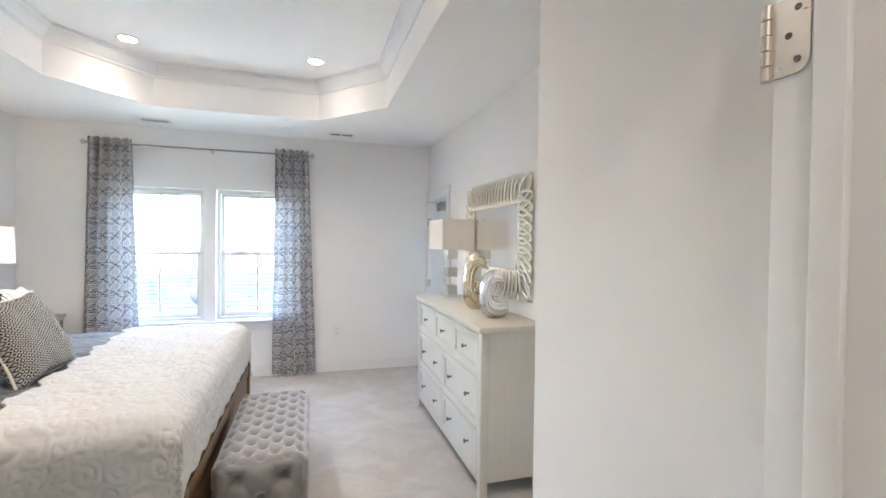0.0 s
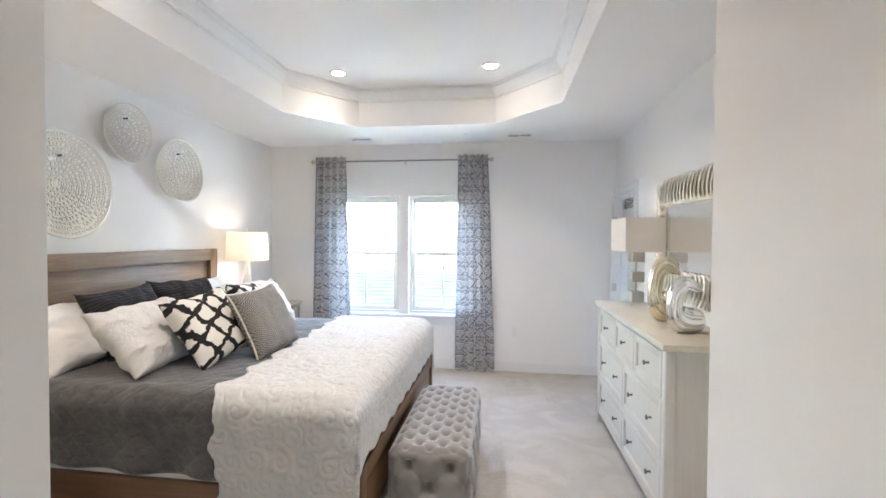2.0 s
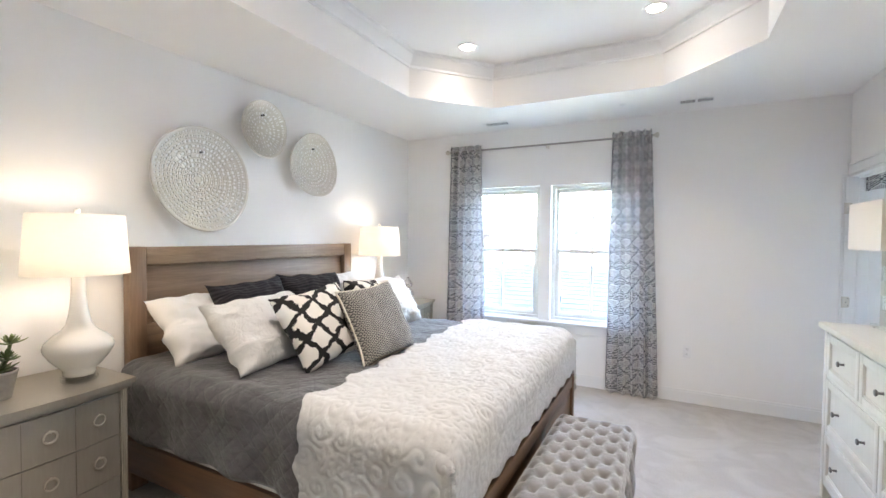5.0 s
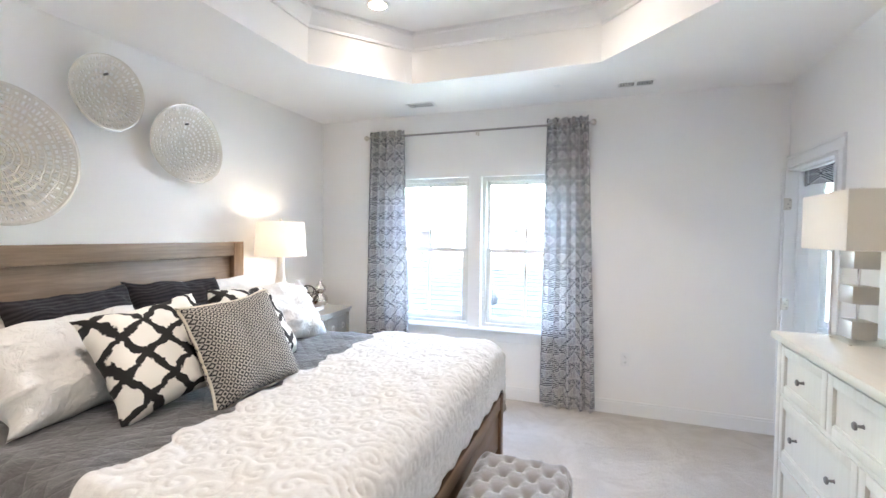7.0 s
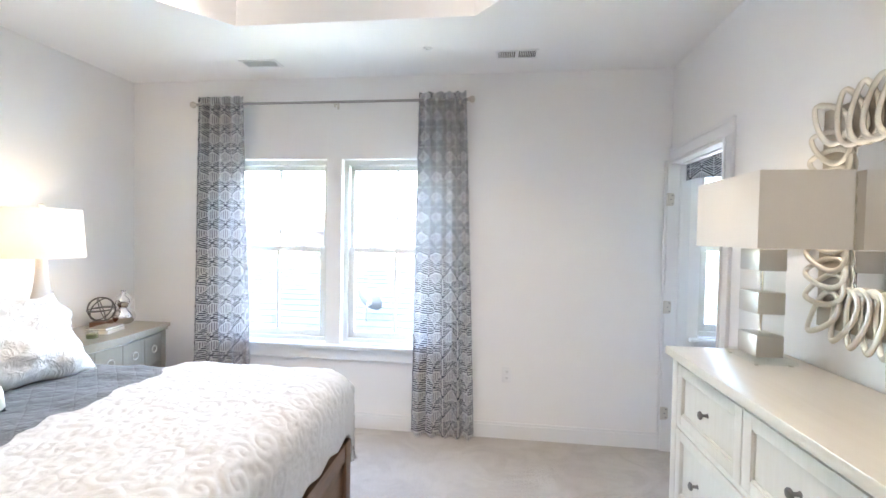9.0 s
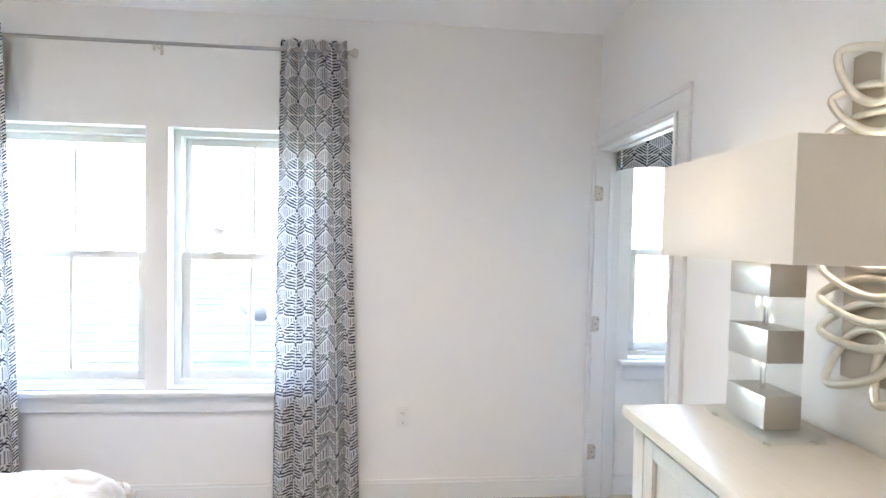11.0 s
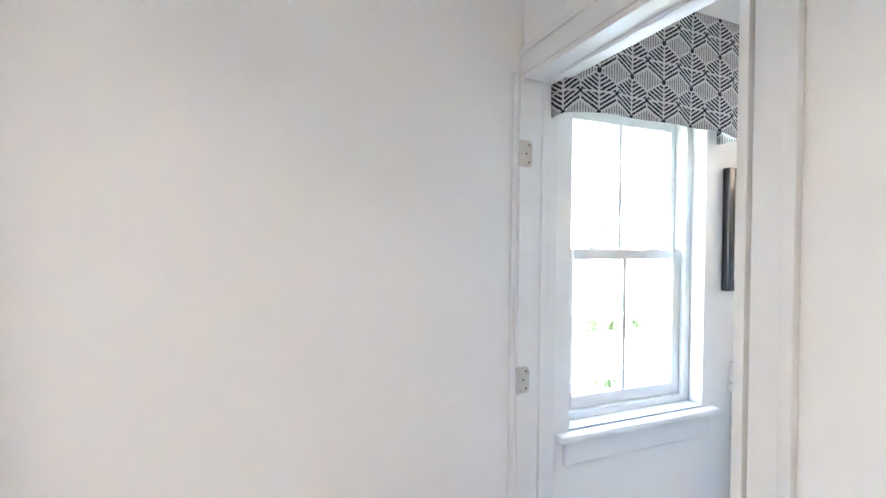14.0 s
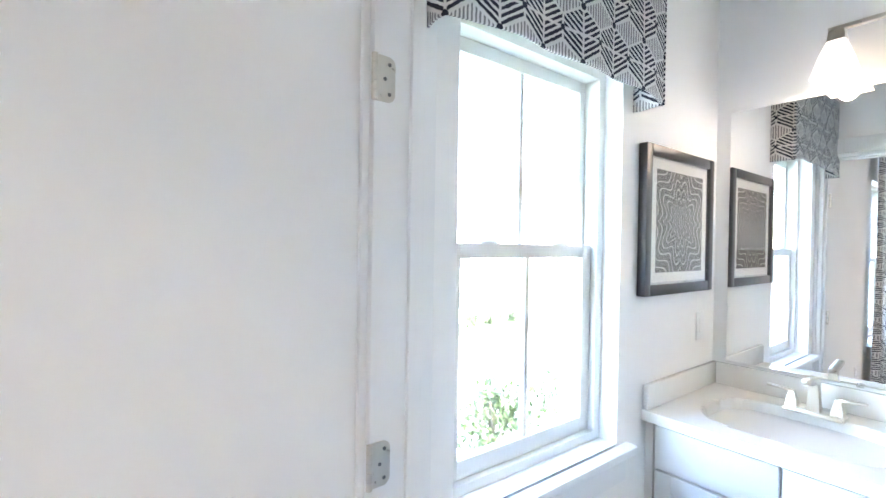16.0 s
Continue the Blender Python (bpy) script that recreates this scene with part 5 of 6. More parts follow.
pt = thing("potted_succulent", "green rosette succulent in a grey concrete pot", "plant", (-2.17, 1.515, 0.808))
CONC = plain("aged_concrete", (0.33, 0.31, 0.28), 0.85, var=0.3, scale=18.0, bump=0.5, fine=60.0, depth=0.003)
part("pot", lathe([(0.045, 0.0), (0.05, 0.003), (0.07, 0.108), (0.073, 0.112), (0.073, 0.122), (0.066, 0.122), (0.062, 0.105), (0.0, 0.105)], 40), CONC, pt)
part("soil", lathe([(0.0, 0.108), (0.063, 0.108)], 24, close=False), plain("soil", (0.05, 0.035, 0.025), 0.95), pt)
LEAF = Mat("succulent_leaf", (0.09, 0.15, 0.06), 0.5)
LEAF.put("Base Color", LEAF.mix(LEAF.noise(25.0, 3), (0.05, 0.09, 0.035), (0.15, 0.2, 0.08)))
LEAF.bump(LEAF.noise(150.0, 2), 0.15, 0.001)
LEAFTIP = Mat("succulent_young_leaf", (0.2, 0.25, 0.09), 0.5)
LEAFTIP.put("Base Color", LEAFTIP.mix(LEAFTIP.noise(25.0, 3), (0.14, 0.19, 0.06), (0.26, 0.3, 0.12)))


def leaf_mesh(material):
    def fn(u, v):
        a = 2 * math.pi * u
        w = math.sin(math.pi * min(1.0, v * 0.93 + 0.05)) ** 0.7 * (0.6 + 0.4 * v)
        return (v, 0.2 * w * math.cos(a), 0.06 * w * math.sin(a) + 0.22 * v * v)
    return mesh_of("leaf", sheet(fn, 8, 8, wrap=True), material, 80)


leaf_a, leaf_b = leaf_mesh(LEAF), leaf_mesh(LEAFTIP)
rng = random.Random(4)
for cx, cy, cz2, size, rounds, me in ((0, 0, 0.118, 0.075, 4, leaf_a), (0.01, 0.03, 0.165, 0.055, 3, leaf_a), (0.015, 0.045, 0.235, 0.055, 3, leaf_b), (-0.03, -0.03, 0.15, 0.05, 3, leaf_a)):
    for k in range(rounds):
        for i in range(9 - k):
            o = new("leaf", me)
            o.parent = pt
            s = size * (1 - 0.17 * k) * rng.uniform(0.88, 1.1)
            o.matrix_basis = pose(cx, cy, cz2 + 0.006 * k, 0, -(4 + 19 * k + rng.uniform(-6, 6)), i * 360 / (9 - k) + 23 * k + rng.uniform(-7, 7)) @ Matrix.Scale(s, 4)
part("stem", tube([(0, 0.01, 0.1), (0.012, 0.03, 0.16), (0.015, 0.045, 0.24)], 0.007, 8), LEAF, pt)


# ---- wall and ceiling fittings ----
def outlet(m, label="white duplex outlet on the wall", switch=False):
    t = thing("outlet", label, "outlet")
    t.matrix_world = m
    part("cover_plate", box(-0.036, 0.036, -0.006, 0.0, -0.058, 0.058, 0.003), TRIM, t)
    for z in ((-0.025, 0.025) if not switch else (0.0,)):
        s = part("socket", box(-0.017, 0.017, -0.0085, -0.004, z - 0.0155 * (2 if switch else 1), z + 0.0155 * (2 if switch else 1), 0.004), TRIM, t)
        if not switch:
            # Slots are black blocks on the face, painting the shade of the openings.
            for x in (-0.007, 0.007):
                part("slot", box(x - 0.0012, x + 0.0012, -0.0092, -0.008, z - 0.002, z + 0.007), BLACK, s)
            part("slot", lathe([(0.0024, 0.0), (0.0024, 0.001)], 10), BLACK, s, m=pose(0, -0.0088, z - 0.008, 90))
    return t


outlet(pose(0.581, NORTH, 0.478))
outlet(pose(3.2, NORTH, 1.15), "white wall switch plate in the bathroom", True)


def vent(x, y, w, d, n, label, split):
    t = thing("ceiling_vent", label, "vent", (x, y, TOP), group="ceiling vents")
    bm = bmesh.new()
    for a, b, c, e in ((-w / 2, w / 2, -d / 2, -d / 2 + 0.014), (-w / 2, w / 2, d / 2 - 0.014, d / 2), (-w / 2, -w / 2 + 0.014, -d / 2 + 0.014, d / 2 - 0.014), (w / 2 - 0.014, w / 2, -d / 2 + 0.014, d / 2 - 0.014)):
        add_box(bm, a, b, c, e, -0.006, 0.0, 0.001)
    if split:
        add_box(bm, -0.012, 0.012, -d / 2 + 0.014, d / 2 - 0.014, -0.006, 0.0, 0.001)
    part("frame", bm, TRIM, t)
    # Dark sheet behind the slats, its colour standing in for shade in the duct.
    part("backing", box(-w / 2 + 0.01, w / 2 - 0.01, -d / 2 + 0.01, d / 2 - 0.01, -0.0015, -0.0005), plain("duct_shade", (0.1, 0.1, 0.1), 0.7), t)
    sl = mesh_of("slat", box(-0.0018, 0.0018, -d / 2 + 0.012, d / 2 - 0.012, -0.007, -0.001, m=pose(0, 0, 0, 0, 20)), TRIM, 0)
    for i in range(n):
        xx = -w / 2 + 0.02 + (w - 0.04) * i / (n - 1)
        if not split or abs(xx) > 0.014:
            o = new("slat", sl)
            o.parent, o.matrix_basis = t, pose(xx, 0, 0)
    return t


vent(0.593, 5.07, 0.27, 0.13, 21, "white ceiling air register with slats", True)
vent(-1.205, 5.09, 0.27, 0.13, 12, "white ceiling air register with slats", False)
piece("sprinkler_cap", lathe([(0.0, -0.012), (0.012, -0.01), (0.012, -0.005), (0.03, -0.003), (0.031, 0.0)], 24, close=False), TRIM, "small white sprinkler cap on the ceiling", "sprinkler", (0.02, 4.94, TOP))


# ---- bathroom ----
VX0, VX1, VY0, VY1 = 2.775, BE, 3.9, NORTH
van = thing("vanity_cabinet", "white painted bathroom vanity with drawers and doors", "vanity", (VX0, VY0, 0))
W, D = VY1 - VY0, VX1 - VX0
part("body", box(0.022, D, 0.0, W - 0.03, 0.1, 0.862), CABWHITE, van)
part("filler", box(0.006, D, W - 0.03, W - 0.002, 0.0, 0.862), CABWHITE, van)
part("toe_kick", box(0.075, D, 0.0, W - 0.03, 0.0, 0.1), CABWHITE, van)
yy = W - 0.036
for i in range(4):
    a, b = yy - 0.36, yy
    part("drawer_front", box(0.0, 0.02, a + 0.003, b - 0.003, 0.705, 0.85, 0.0025), CABWHITE, van)
    framed(van, "cabinet_door", 0.0, a + 0.003, b - 0.003, 0.11, 0.695, 0.055, 0.009, CABWHITE)
    yy -= 0.363

top = thing("countertop", "glossy white cultured-marble vanity top with moulded basin", "countertop", (VX0, VY0, 0.862))
cy = 5.03 - VY0


def basin(u, v):
    x, y = -0.02 + (D + 0.018) * u, (W - 0.002) * v
    z = 0.036
    for c in (cy, cy - 0.72):
        q = (abs((x - 0.25) / 0.185) ** 3.2 + abs((y - c) / 0.25) ** 3.2)
        if q < 1.0:
            z -= 0.115 * (1 - q) ** 0.45
    return (x, y, z)


bm = sheet(basin, 70, 150)
part("basin_top", bm, STONE, top, smooth=50)
part("front_edge", box(-0.0245, -0.0195, 0, W - 0.002, 0.0, 0.0365, 0.002), STONE, top)
part("underside", box(-0.019, 0.06, 0.0, W - 0.002, 0.0, 0.03), STONE, top)
part("backsplash", box(D - 0.02, D - 0.001, 0.0, W - 0.022, 0.036, 0.125, 0.003), STONE, top)
part("side_splash", box(-0.015, D - 0.001, W - 0.021, W - 0.002, 0.0365, 0.125, 0.003), STONE, top)

fa = thing("faucet", "brushed nickel centerset faucet with two lever handles", "faucet", (3.2, 5.025, 0.898))
part("base_plate", box(-0.028, 0.028, -0.085, 0.085, 0.0, 0.016, 0.005), NICKEL, fa)
part("spout_column", lathe([(0.027, 0.012), (0.023, 0.05), (0.019, 0.1), (0.0175, 0.118), (0.0, 0.12)], 4), NICKEL, fa, m=pose(0, 0, 0, 0, 0, 45), smooth=20)
part("spout", box(-0.105, 0.018, -0.014, 0.014, 0.0, 0.02, 0.006, m=pose(0, 0, 0.105, 0, 9)), NICKEL, fa)
for y in (-0.062, 0.062):
    h = part("handle", lathe([(0.026, 0.012), (0.022, 0.035), (0.013, 0.06), (0.011, 0.07), (0.0, 0.072)], 4), NICKEL, fa, m=pose(0, y, 0, 0, 0, 45), smooth=20)
    sgn = 1 if y > 0 else -1
    part("lever", box(-0.008, 0.008, 0.0, 0.075, -0.004, 0.005, 0.003), NICKEL, h, m=pose(0, 0, 0, 0, 0, -45) @ pose(0, 0, 0.068, 4, 0, 0 if sgn > 0 else 180))

bmir = thing("bathroom_mirror", "frameless bathroom wall mirror above the vanity", "mirror", (BE, 4.62, 1.0))
part("mirror_glass", box(-0.008, -0.003, -0.72, 0.725, 0.0, 1.03), MIRROR, bmir)
part("clip", box(-0.011, -0.002, 0.3, 0.32, -0.006, 0.012, 0.002), CHROME, bmir)
part("backing", box(-0.003, -0.0005, -0.715, 0.72, 0.004, 1.026), PEWTER, bmir)

vl = thing("vanity_light", "lit nickel vanity light bar with tapered frosted shades", "wall light", (BE, 4.72, 2.225))
part("back_plate", box(-0.02, -0.001, -0.12, 0.12, -0.055, 0.055, 0.004), NICKEL, vl)
part("bar", box(-0.105, -0.085, -0.36, 0.30, -0.01, 0.006, 0.003), NICKEL, vl)
part("arm", box(-0.09, -0.015, -0.012, 0.012, -0.008, 0.008, 0.002), NICKEL, vl)
for y in (0.275, -0.025, -0.325):
    part("socket_cup", lathe([(0.018, -0.005), (0.03, -0.012), (0.034, -0.045), (0.0, -0.046)], 4), NICKEL, vl, m=pose(-0.095, y, 0, 0, 0, 45), smooth=20)
    bm = lathe([(0.034, -0.045), (0.06, -0.1), (0.086, -0.175), (0.078, -0.172), (0.03, -0.05)], 4, close=False)
    part("shade", bm, BATHGLASS, vl, "glowing frosted glass shade", smooth=0, m=pose(-0.095, y, 0, 0, 0, 45))
    lamp("vanity_bulb", "POINT", (BE - 0.095, 4.72 + y, 2.045), BATH_W, 0.03, (1.0, 0.92, 0.82))

pic = thing("framed_picture", "ornamental grey print in a dark pewter frame", "picture", (2.965, NORTH, 1.56))
pw, ph = 0.265, 0.262
FRAME = plain("dark_pewter_frame", (0.09, 0.09, 0.095), 0.32, 0.7, var=0.1, scale=10.0)
for a, b, c, e in ((-pw, -pw + 0.038, -ph, ph), (pw - 0.038, pw, -ph, ph), (-pw + 0.038, pw - 0.038, -ph, -ph + 0.038), (-pw + 0.038, pw - 0.038, ph - 0.038, ph)):
    part("frame_bar", box(a, b, -0.034, -0.002, c, e, 0.004), FRAME, pic)
part("inner_lip", box(-pw + 0.036, pw - 0.036, -0.02, -0.016, -ph + 0.036, ph - 0.036), plain("silver_lip", (0.6, 0.6, 0.6), 0.3, 1.0), pic)
part("mat", box(-pw + 0.046, pw - 0.046, -0.0225, -0.0202, -ph + 0.046, ph - 0.046), plain("mat_board", (0.82, 0.81, 0.78), 0.85, var=0.01), pic)
ART = Mat("ornament_print", (0.22, 0.21, 0.2), 0.7)
s_ = ART.t.nodes.new("ShaderNodeSeparateXYZ")
ART.feed(ART.at("Object"), s_.inputs[0])
ax, az = ART.math("ABSOLUTE", s_.outputs[0]), ART.math("ABSOLUTE", s_.outputs[2])
rad_ = ART.math("SQRT", ART.math("ADD", ART.math("MULTIPLY", ax, ax), ART.math("MULTIPLY", az, az)))
ang_ = ART.math("ARCTAN2", az, ax)
wav = ART.math("SINE", ART.math("ADD", ART.math("MULTIPLY", rad_, 95.0), ART.math("MULTIPLY", ART.math("SINE", ART.math("MULTIPLY", ang_, 8.0)), 2.4)))
lin = ART.ramp(ART.math("ABSOLUTE", wav), 0.3, 0.12)
ART.put("Base Color", ART.mix(lin, ART.mix(ART.noise(12.0, 4), (0.09, 0.087, 0.083), (0.18, 0.17, 0.16)), (0.7, 0.68, 0.63)))
part("print", box(-pw + 0.085, pw - 0.085, -0.0245, -0.0227, -ph + 0.08, ph - 0.08), ART, pic)
g = part("picture_glass", box(-pw + 0.036, pw - 0.036, -0.029, -0.027, -ph + 0.036, ph - 0.036), PICGLASS, pic)

# valance over the bathroom window
VAX0, VAX1, VAZ0, VAZ1, VAR = 1.785, 2.665, 1.938, 2.375, 0.105
val = thing("valance", "navy and white web-print valance over the bathroom window", "valance", (VAX0, NORTH, 0))


def valance_front(u, v):
    w = VAX1 - VAX0
    hem = 0.02 * abs(2 * u - 1) ** 6
    return (u * w, -VAR + 0.006 * math.sin(u * 20) * (1 - v), VAZ0 - hem + (VAZ1 - VAZ0 + hem) * v)


def valance_side(x):
    return lambda u, v: (x + 0.004 * math.sin(u * 6) * (1 - v), -VAR * u, VAZ0 - 0.02 + (VAZ1 - VAZ0 + 0.02) * v)


for nm, fn, nu, uv in (("front_panel", valance_front, 90, lambda u, v: (u * 0.88, v * 0.45)), ("return_panel", valance_side(0.0), 10, lambda u, v: (-VAR * (1 - u), v * 0.45)),
                       ("return_panel", valance_side(VAX1 - VAX0), 10, lambda u, v: (0.88 + VAR * (1 - u), v * 0.45))):
    pn = part(nm, sheet(fn, nu, 24, None, uv), WEB, val, smooth=50)
    so = pn.modifiers.new("thick", "SOLIDIFY")
    so.thickness = 0.005
part("mounting_board", box(0.006, VAX1 - VAX0 - 0.006, -0.1, 0.0, 2.35, 2.37), TRIM, val)


# ---- outdoors ----
GZ = -4.0
GRASS = plain("lawn", (0.06, 0.085, 0.03), 0.9, var=0.35, scale=0.6, bump=0.3, fine=20.0)
setting("ground", box(-900, 900, 5.6, 1800, GZ - 0.5, GZ), GRASS, "mown lawn reaching to the horizon")
setting("ground_south", box(-900, 900, -900, 5.6, GZ - 0.5, GZ), GRASS)
setting("pavement", box(2, 40, 13.5, 24.5, GZ, GZ + 0.04), plain("concrete_drive", (0.5, 0.48, 0.45), 0.85, var=0.1, scale=0.8), "pale concrete drive")
SIDING = plain("white_siding", (0.75, 0.75, 0.73), 0.6, var=0.04, scale=0.7)
SHINGLE = plain("grey_shingle", (0.038, 0.045, 0.05), 0.95, var=0.15, scale=3.0, bump=0.4, fine=40.0)
SHUTTER = plain("navy_shutter", (0.022, 0.028, 0.05), 0.5, var=0.1)
OUTGLASS = plain("far_window_glass", (0.05, 0.06, 0.07), 0.1, var=0.1)

# the roof next door, rising away from its gutter
RX0, RX1, RY0, RY1, RZ0, RZ1 = -22.0, 1.2, 8.6, 13.4, -0.28, 0.74
nh = thing("neighbour_house", "white house with a grey shingle roof and gutter", "house", (0, 0, 0))
part("wall", box(RX0 + 0.3, RX1 - 0.3, RY0 + 0.35, 2 * RY1 - RY0 - 0.35, GZ, RZ0 - 0.02), SIDING, nh)
for i in range(9):
    part("siding_board", box(RX0 + 0.3, RX1 - 0.3, RY0 + 0.325, RY0 + 0.349, RZ0 - 0.22 - 0.2 * i, RZ0 - 0.03 - 0.2 * i, 0.004), SIDING, nh)
bm = bmesh.new()
for sgn in (1, -1):
    q = [(RX0, RY1 - sgn * (RY1 - RY0), RZ0), (RX1, RY1 - sgn * (RY1 - RY0), RZ0), (RX1, RY1, RZ1), (RX0, RY1, RZ1)]
    lo = [bm.verts.new((x, y, z - 0.12)) for x, y, z in q]
    hi = [bm.verts.new(p) for p in q]
    bm.faces.new(lo)
    bm.faces.new(hi)
    for i in range(4):
        bm.faces.new((lo[i], lo[(i + 1) % 4], hi[(i + 1) % 4], hi[i]))
roof = part("roof", bm, SHINGLE, nh, "grey shingle roof")
part("gutter", box(RX0, RX1, RY0 - 0.12, RY0 - 0.002, RZ0 - 0.15, RZ0 - 0.02, 0.015), TRIM, nh, "white gutter")
part("fascia", box(RX0, RX1, RY0 - 0.001, RY0 + 0.02, RZ0 - 0.3, RZ0 - 0.14), TRIM, nh)
rng = random.Random(11)
tilt = math.degrees(math.atan2(RZ1 - RZ0, RY1 - RY0))
shin = mesh_of("shingle", box(-0.155, 0.155, 0.0, 0.32, 0.0, 0.012, m=pose(0, 0, 0, -2.2)), SHINGLE, 0)
SV = Mat("shingle_mix", (0.2, 0.22, 0.24), 0.9)
rnd = SV.t.nodes.new("ShaderNodeObjectInfo").outputs["Random"]
SV.put("Base Color", SV.mix(rnd, (0.032, 0.038, 0.043), (0.046, 0.054, 0.059)))
SV.put("Specular IOR Level", 0.1)
SHINGLE.put("Specular IOR Level", 0.1)
SV.bump(SV.noise(60.0, 3), 0.5, 0.004)
shin.materials[0] = SV.m
for r in range(15):
    for c in range(20):
        o = new("shingle", shin)
        o.parent = roof
        y = 0.02 + r * 0.3
        o.matrix_basis = pose(RX1 - 0.4 - c * 0.315 - (0.157 if r % 2 else 0), RY0 + y * math.cos(radians(tilt)), RZ0 + y * math.sin(radians(tilt)) + 0.004, tilt)
bm = bmesh.new()
for r in range(15):
    for c in range(21, 68):
        y = 0.02 + r * 0.3
        add_box(bm, -0.155, 0.155, 0.0, 0.32, 0.0, 0.012, m=pose(RX1 - 0.4 - c * 0.315 - (0.157 if r % 2 else 0), RY0 + y * math.cos(radians(tilt)), RZ0 + y * math.sin(radians(tilt)) + 0.004, tilt) @ pose(0, 0, 0, -2.2))
tagged(part("shingles", bm, SHINGLE, roof, smooth=0), kind="stuff")

DISHM = plain("dish_grey", (0.055, 0.06, 0.07), 0.5, var=0.05)
dish = thing("satellite_dish", "grey satellite dish on the shingle roof", "satellite dish", (-1.80, 9.72, 0.02))
part("mast", tube([(0, 0, -0.05), (0, 0, 0.2), (0, 0.05, 0.27)], 0.02, 10), DISHM, dish)
bm = lathe([(0.0, 0.0), (0.09, 0.008), (0.19, 0.035), (0.28, 0.075), (0.285, 0.072), (0.19, 0.028), (0.0, -0.012)], 40, close=False)
part("reflector", bm, DISHM, dish, m=pose(0, 0.05, 0.3, 62, 0, 150) @ Matrix.Diagonal((1, 0.85, 1, 1)))
part("feed_arm", tube([(0, 0.05, 0.22), (0.12, -0.2, 0.26), (0.14, -0.26, 0.34)], 0.01, 8), DISHM, dish)
part("feed_horn", lathe([(0.03, 0.0), (0.03, 0.08), (0.02, 0.1)], 14), DISHM, dish, m=pose(0.14, -0.26, 0.3, 20))


FARROOF = plain("pale_shingle", (0.2, 0.2, 0.2), 0.9, var=0.1)


def townhouse(x0, x1, y, floors, brick, label, windows):
    """A row of storeys facing -y, with windows between shutters."""
    t = thing("townhouse", label, "house", (x0, y, GZ))
    w, h = x1 - x0, floors * 2.7 + 0.6
    body = brick or SIDING
    part("wall", box(0, w, 0, 9, 0, h), body, t)
    bm = bmesh.new()
    a = [bm.verts.new(p) for p in ((-0.4, -0.4, h), (w + 0.4, -0.4, h), (w + 0.4, 9.4, h), (-0.4, 9.4, h), (-0.4, 4.5, h + 2.6), (w + 0.4, 4.5, h + 2.6))]
    for f in ((0, 1, 5, 4), (2, 3, 4, 5), (3, 0, 4), (1, 2, 5), (3, 2, 1, 0)):
        bm.faces.new([a[i] for i in f])
    part("roof", bm, FARROOF, t)
    for fl in range(floors):
        for k in range(windows):
            wx, wz = w * (k + 0.5) / windows, 1.0 + fl * 2.7
            f = part("window", box(-0.45, 0.45, -0.05, 0.0, 0.0, 1.4, 0.01), TRIM, t, m=pose(wx, 0, wz))
            part("pane", box(-0.38, 0.38, -0.06, -0.05, 0.07, 0.68), OUTGLASS, f)
            part("pane", box(-0.38, 0.38, -0.06, -0.05, 0.74, 1.33), OUTGLASS, f)
            for sx in (-0.68, 0.45):
                part("shutter", box(sx, sx + 0.23, -0.05, 0.0, 0.0, 1.4, 0.01), SHUTTER, t, m=pose(wx, 0, wz))
    return t


BRICK = plain("red_brick_far", (0.26, 0.19, 0.175), 0.85, var=0.15, scale=1.0)
townhouse(14.2, 27.5, 28, 3, None, "white three-storey townhouse with navy shutters", 5)
townhouse(28.3, 42, 29, 3, None, "white three-storey townhouse with navy shutters", 5)
townhouse(-36, -26, 60, 2, BRICK, "distant red brick townhouse with shutters", 4)
townhouse(-24, -12, 64, 2, None, "distant white townhouse with shutters", 4)
townhouse(-10, 0, 62, 2, BRICK, "distant red brick townhouse with shutters", 4)

FOLIAGE = Mat("broad_leaves", (0.08, 0.13, 0.04), 0.6)
FOLIAGE.put("Base Color", FOLIAGE.mix(FOLIAGE.noise(3.0, 3), (0.025, 0.045, 0.014), (0.06, 0.09, 0.03)))
BARK = plain("bark", (0.14, 0.1, 0.075), 0.9, var=0.2, bump=0.5, fine=40.0, depth=0.01)


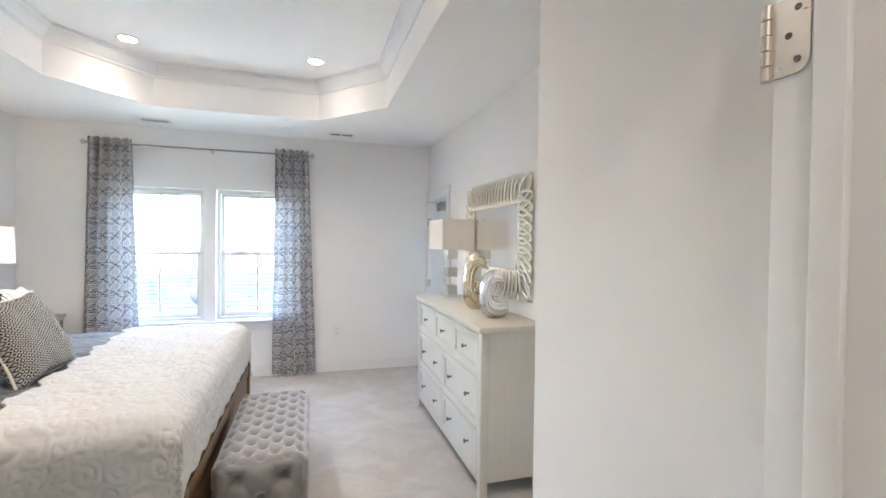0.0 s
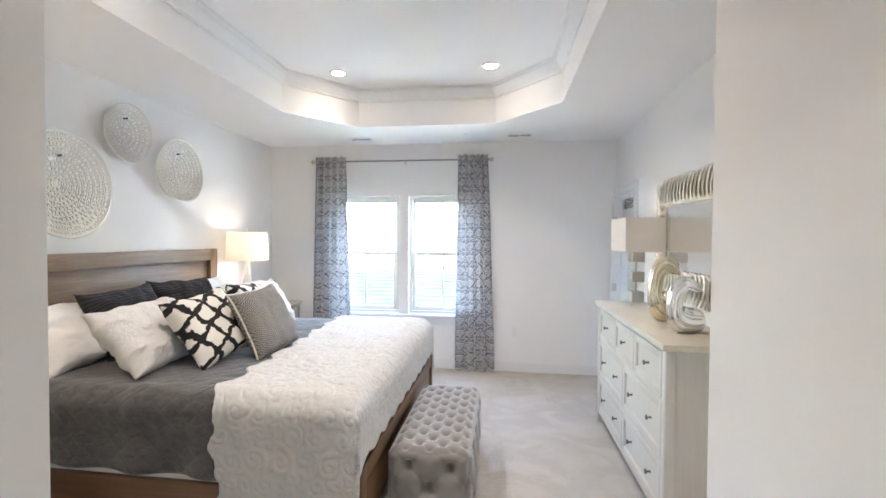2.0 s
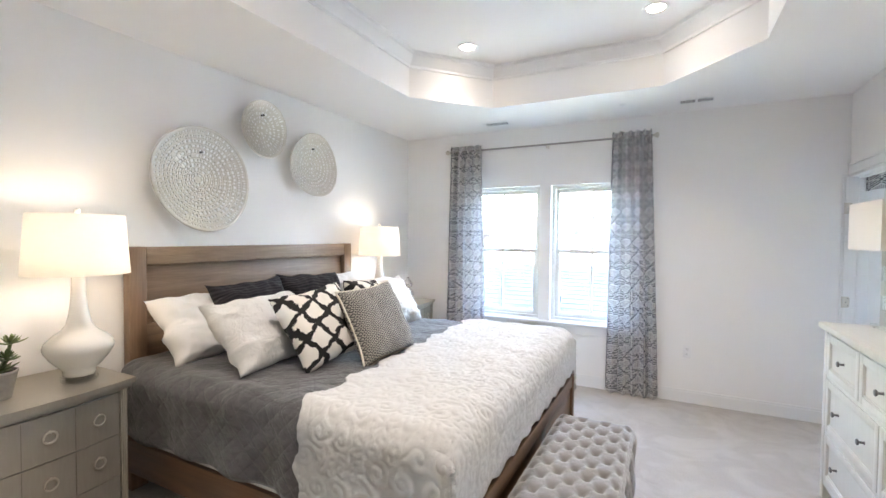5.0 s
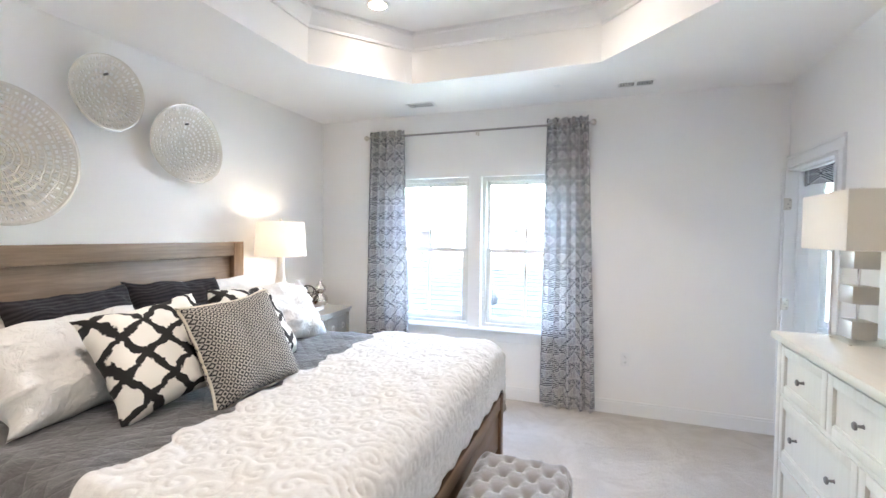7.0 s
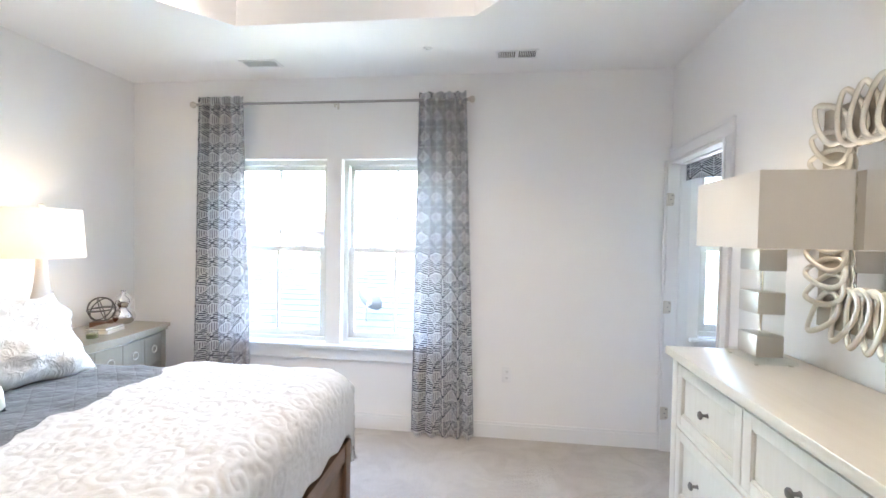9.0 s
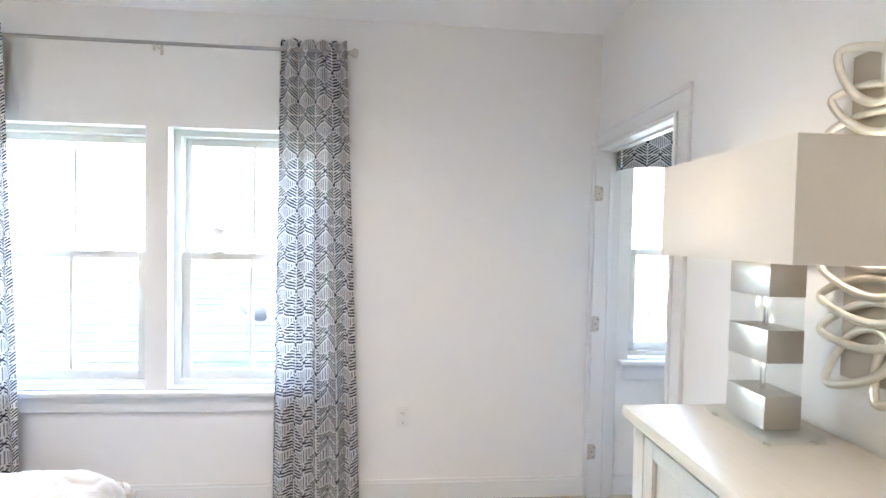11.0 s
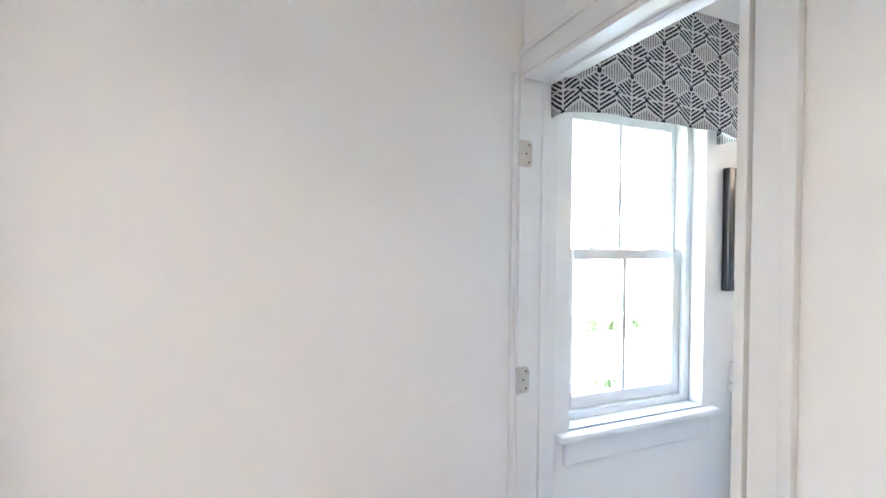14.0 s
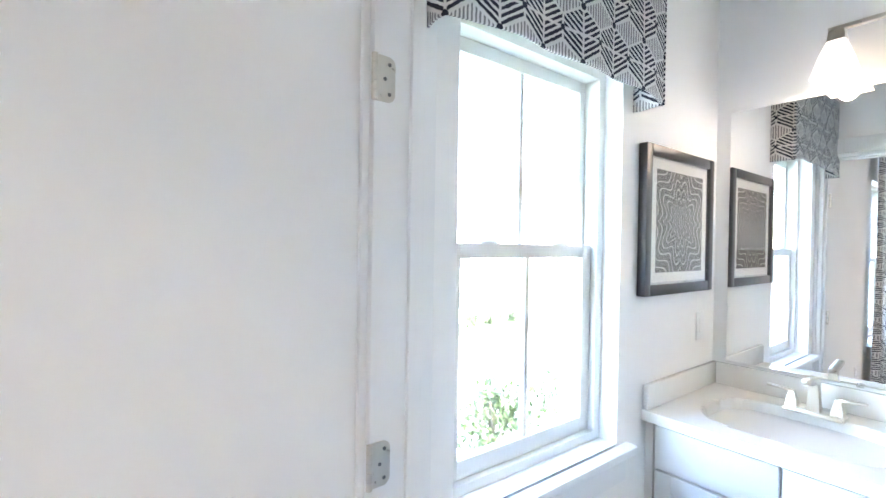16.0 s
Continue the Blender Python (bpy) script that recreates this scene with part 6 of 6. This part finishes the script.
def crown(n, size, cx, cz, rx, rz, seed):
    r = random.Random(seed)
    bm = bmesh.new()
    hubs = [(r.gauss(0, 0.42), r.gauss(0, 0.42), r.gauss(0, 0.42)) for _ in range(14)]
    for _ in range(n):
        hb = r.choice(hubs)
        p = Vector((cx + (hb[0] + r.gauss(0, 0.2)) * rx, (hb[1] + r.gauss(0, 0.2)) * rx, cz + (hb[2] + r.gauss(0, 0.2)) * rz))
        m = Matrix.LocRotScale(p, Euler((r.uniform(0, 6.3), r.uniform(0, 6.3), r.uniform(0, 6.3))), Vector((1, 1, 1)) * size * r.uniform(0.6, 1.3))
        v = [bm.verts.new(m @ Vector(q)) for q in ((-1, 0, 0), (-0.2, -0.45, 0.12), (1, 0, 0), (-0.2, 0.45, 0.12))]
        bm.faces.new((v[0], v[1], v[2]))
        bm.faces.new((v[0], v[2], v[3]))
    return bm


def tree(x, y, h, r, label, seed):
    t = thing("tree", label, "tree", (x, y, GZ))
    part("trunk", tube([(0, 0, 0), (0.03, 0.02, h * 0.35), (0.0, 0.04, h * 0.7)], 0.05, 8), BARK, t)
    rng = random.Random(seed)
    for k in range(5):
        a = k * 1.26
        part("limb", tube([(0.02, 0.02, h * (0.35 + 0.06 * k)), (0.3 * r * math.cos(a), 0.3 * r * math.sin(a), h * (0.5 + 0.06 * k)), (0.7 * r * math.cos(a), 0.7 * r * math.sin(a), h * (0.62 + 0.06 * k))], 0.018, 6), BARK, t)
    tagged(part("crown", crown(1500, 0.09, 0, h * 0.68, r * 1.25, h * 0.36, seed), FOLIAGE, t, smooth=0), kind="stuff")
    return t


tree(7.5, 11.0, 3.1, 0.75, "young leafy tree on the lawn", 3)
tree(-27, 52, 5.0, 1.6, "distant leafy green tree", 5)
tree(-20, 50, 4.6, 1.6, "distant leafy green tree", 6)
for i, (x, y, s) in enumerate(((17.0, 27.0, 0.5), (18.6, 27.1, 0.45), (20.9, 26.8, 0.8), (22.6, 27.0, 0.55), (24.4, 27.0, 0.6))):
    sh = thing("shrub", "low green shrub along the house front", "shrub", (x, y, GZ), group="shrubs along the house")
    tagged(part("crown", crown(420, 0.11, 0, s * 0.7, s * 1.1, s * 0.75, 20 + i), FOLIAGE, sh, smooth=0), kind="stuff")
    part("stem", tube([(0, 0, 0), (0, 0, s)], 0.03, 6), BARK, sh)
